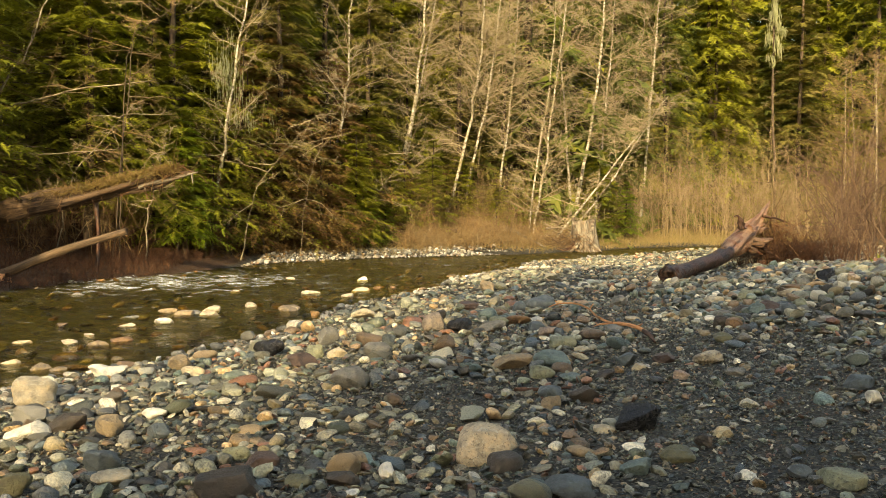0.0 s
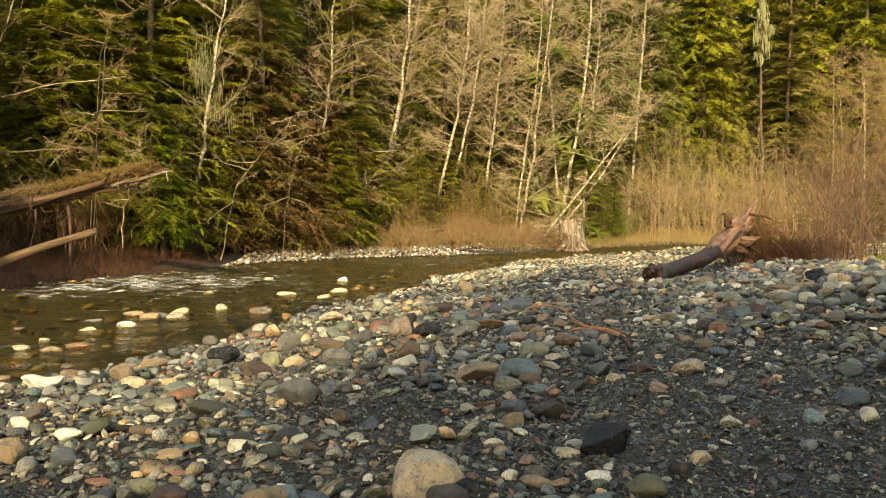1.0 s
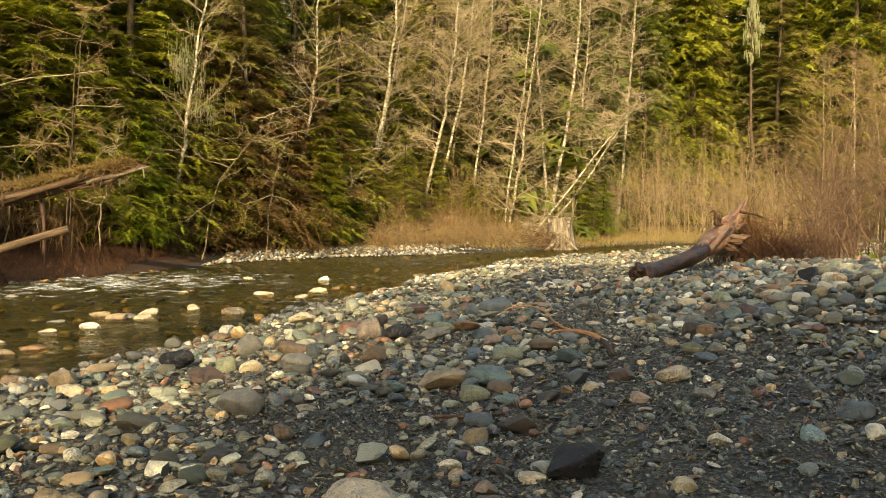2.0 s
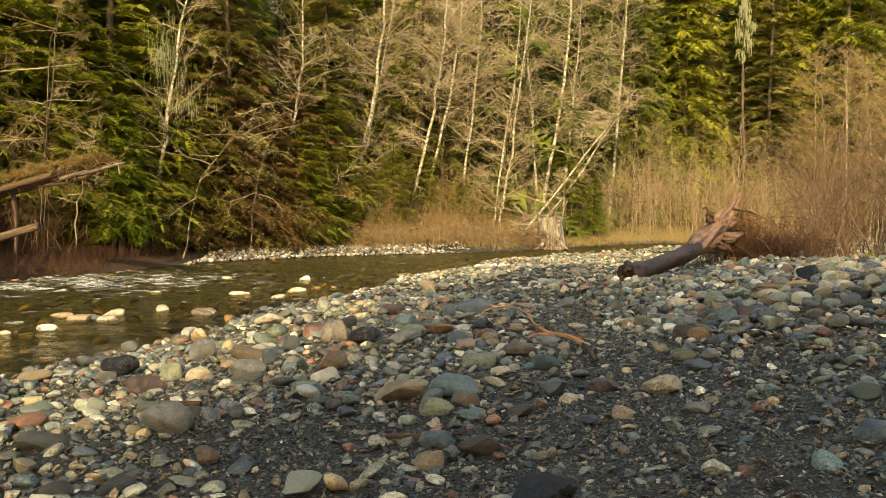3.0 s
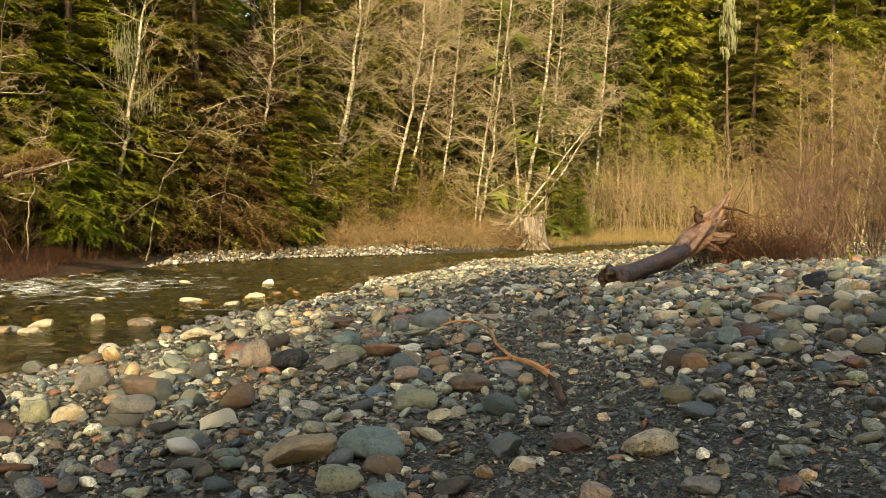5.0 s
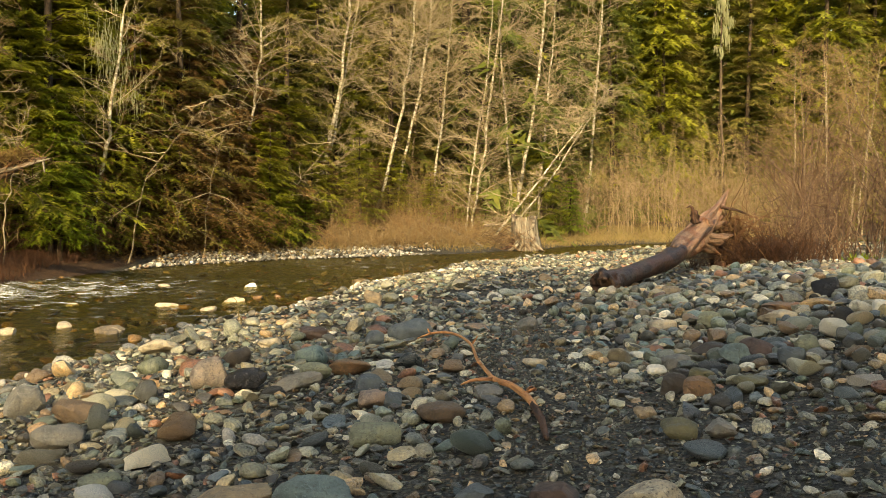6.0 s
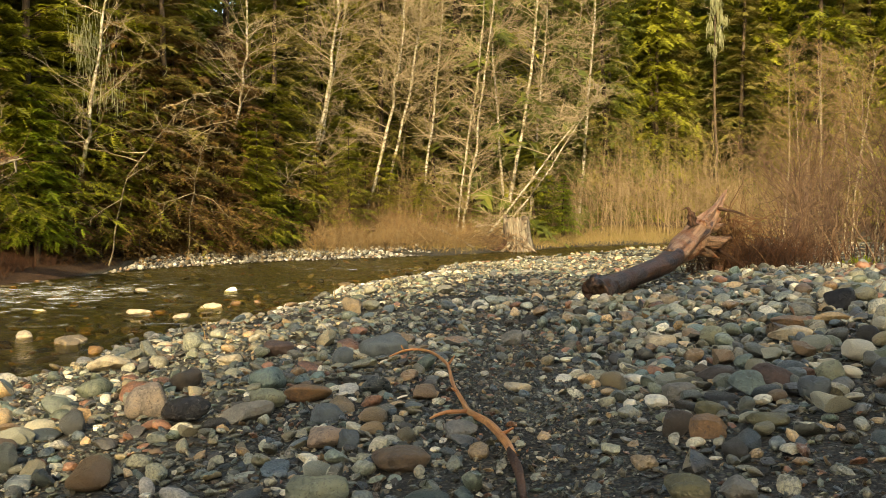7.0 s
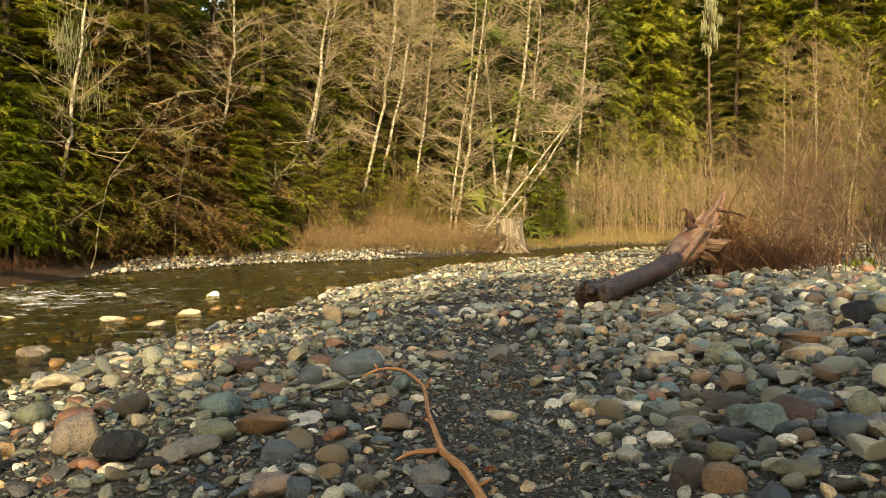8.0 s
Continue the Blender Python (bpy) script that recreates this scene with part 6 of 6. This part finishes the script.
post.location = (-8.72, 23.3, h1(-8.72, 23.3))
timber("stem", post, LOG_BARK, [(-0.02, 0, 2.1 - post.location.z), (0.05, 0, 1.2 - post.location.z), (0.02, 0, -0.2)], [0.07, 0.04, 0.05], seed=79, rough=0.12, k=14, sides=10)

pole = tagged(new("fallen_pole"), "bare brown fallen pole slanting into the river", "log")
Q = Vector((-9.54, 20.0, 0.25))
pole.location = Q
timber("stem", pole, POLE_WOOD, [tuple(Vector(p) - Q) for p in ((-6.72, 20.0, 1.24), (-8.28, 20.0, 0.76), (-9.54, 20.0, 0.25), (-11.4, 20.2, -0.35))], [0.075, 0.095, 0.11, 0.12], seed=80, rough=0.05, k=26, sides=14)
for q, (p, s) in enumerate([((-9.35, 19.7, 0.30), (-9.3, 19.55, -0.2)), ((-9.2, 19.75, 0.2), (-9.12, 19.6, -0.25))]):
    timber("bark_strip", pole, STICK_WOOD, [tuple(Vector(p) - Q), tuple(Vector(s) - Q)], [0.05, 0.03], "orange torn bark strip", seed=82 + q, rough=0.3, k=6, sides=7)

# Bare limbs reaching in from the bank's near trees.
for q, pts in enumerate(([(-13.4, 25.2, 1.3), (-12.04, 25.0, 5.17), (-11.33, 25.0, 6.03), (-10.65, 25.0, 7.59)], [(-14.0, 25.4, 2.2), (-12.05, 25.0, 4.39), (-11.11, 25.0, 4.78), (-10.0, 25.0, 5.1), (-8.67, 25.0, 5.26)],
                         [(-14.2, 25.4, 1.6), (-12.07, 25.0, 3.22), (-10.97, 25.0, 3.3), (-9.86, 25.0, 3.38)], [(-9.0, 25.4, 1.2), (-8.55, 25.0, 4.6), (-8.26, 25.0, 6.51), (-7.32, 25.0, 7.29)], [(-8.9, 25.4, 1.2), (-8.59, 25.0, 5.18), (-8.18, 25.0, 6.82)])):
    bare_tree("bare_sapling", "leafless pale sapling arching over the bank", pts, 0.045 if q < 3 else 0.022, 850 + 4 * q, s_lo=0.25, n1=22, l1=(0.6, 2.0), n2=6, n3=4, extend=1.0, up=0.2, group="bare saplings of the near bank", r1=0.008, bark=DULL_BARK if q < 3 else CONIFER_BARK, twig=TAN_TWIG)
r = np.random.default_rng(861)
for q, (x, y, t) in enumerate([(-10.8, 25.6, 4.2), (-8.6, 26.6, 3.6), (-6.7, 30.6, 5.0), (-5.2, 34.0, 5.0), (-3.2, 38.0, 4.4)]):
    z, lx, ly = h1(x, y), r.uniform(0.2, 0.5) * t, -r.uniform(0.05, 0.3) * t
    bare_tree("bare_sapling", "leafless pale sapling arching over the bank", [(x, y, z), (x + lx * 0.3, y + ly * 0.3, z + t * 0.5), (x + lx, y + ly, z + t * 0.85)], 0.022, 870 + 4 * q, s_lo=0.2, n1=15, l1=(0.6, 1.9), n2=5, n3=3, extend=0.8, up=0.1, group="bare saplings of the near bank", r1=0.011, bark=DULL_BARK)


# Hanging lichen.
def lichen(name, label, place, spread, n, long, seed, width=0.02):
    r = np.random.default_rng(seed)
    a = np.stack([r.normal(0, s, n) for s in spread], 1)
    h = r.uniform(0.3, 1.0, n) * long
    e = np.linspace(0, 1, 4)
    p = a[:, None] + np.stack([0 * e, 0 * e, -e], 1)[None] * h[:, None, None] + r.normal(0, 0.04, (n, 4, 3)) * e[None, :, None]
    ob = new(name, mesh_np(name, *sticks(p, np.full((n, 4), width) * (0.6, 1.0, 0.8, 0.2), 3), LICHEN))
    ob.location = place
    return tagged(ob, label, "lichen", kind="stuff")


lichen("hanging_lichen", "pale green beard lichen hanging from alder limbs", (-7.25, 30.6, 6.7), (0.28, 0.3, 0.55), 160, 0.7, 91, 0.008)
lichen("hanging_lichen", "pale green beard lichen hanging low on an alder", (-6.6, 30.6, 5.2), (0.5, 0.3, 0.5), 80, 0.6, 92, 0.007)
mossy = bare_tree("lichen_tree", "bare tree trunk draped in bright beard lichen", [(25.9, 68, 4.0), (25.65, 68, 11.0), (25.55, 68, 17.8)], 0.15, 880, n1=26, l1=(0.6, 1.8), group="bare trees of the slope", extend=4, bark=CONIFER_BARK)
r = np.random.default_rng(94)
for q in range(26):
    u = q / 25
    dz = 20.2 - 6.2 * u
    wide = 0.12 + 0.62 * math.exp(-((u - 0.62) / 0.24) ** 2)
    lichen("hanging_lichen", "bright yellow-green beard lichen draping a bare tree", (25.6 + r.normal(0, wide * 0.6), 67.7 + r.normal(0, 0.2), dz), (0.10 + 0.06 * r.random(), 0.1, 0.15), int(r.integers(10, 22)), r.uniform(0.5, 1.25), 93 + q, 0.035)

# Dead weed stalks at the water's edge.
for q, (x, y, t) in enumerate([(-0.55, 14.6, 0.32), (0.62, 18.6, 0.34), (-0.2, 12.8, 0.2), (1.5, 23.6, 0.4)]):
    v, f = sticks(np.array([[(0, 0, -0.05), (0.01, 0, t * 0.5), (-0.02, 0.01, t * 0.85), (-0.07, 0.01, t)]]), np.array([[0.005, 0.005, 0.004, 0.003]]), 5)
    ob = new("weed_stalk", mesh_np("weed_stalk", v, f, STRAW))
    ob.location = (x, y, h1(x, y))
    tagged(ob, "thin dead weed stalk among shore stones", "plant", "weed stalks")

# A dark dead stem and a small green plant beside the log.
bare_tree("dead_stem", "dark crooked dead stem standing beside the log", [(8.52, 20.0, 0.7), (8.62, 20.0, 0.92), (8.80, 20.0, 1.15), (8.98, 20.0, 1.75)], 0.022, 905, s_lo=0.3, n1=7, l1=(0.3, 0.9), n2=4, n3=2, extend=0.3, up=0.4, group="bare stems of the bar", bark=ROOT_WOOD, twig=WILLOW, r1=0.008)
r = np.random.default_rng(906)
n = 70
az, tilt = r.uniform(0, 6.3, n), r.uniform(0.2, 1.1, n)
d = np.stack([np.cos(az) * tilt, np.sin(az) * tilt, np.full(n, 0.8)], 1)
c0 = r.normal(0, 0.12, (n, 3)) * (1, 1, 0)
wv = np.stack([-np.sin(az), np.cos(az), np.zeros(n)], 1) * 0.02
tip = c0 + unit(d) * r.uniform(0.12, 0.26, n)[:, None]
v = np.stack([c0 - wv * 0.3, (c0 + tip) / 2 + wv, tip, (c0 + tip) / 2 - wv], 1).reshape(-1, 3)
plant = new("green_plant", mesh_np("green_plant", v, np.arange(len(v)).reshape(-1, 4), CEDAR, False))
plant.location = (10.4, 20.6, h1(10.4, 20.6))
tagged(plant, "small green leafy plant on the gravel bar", "plant")
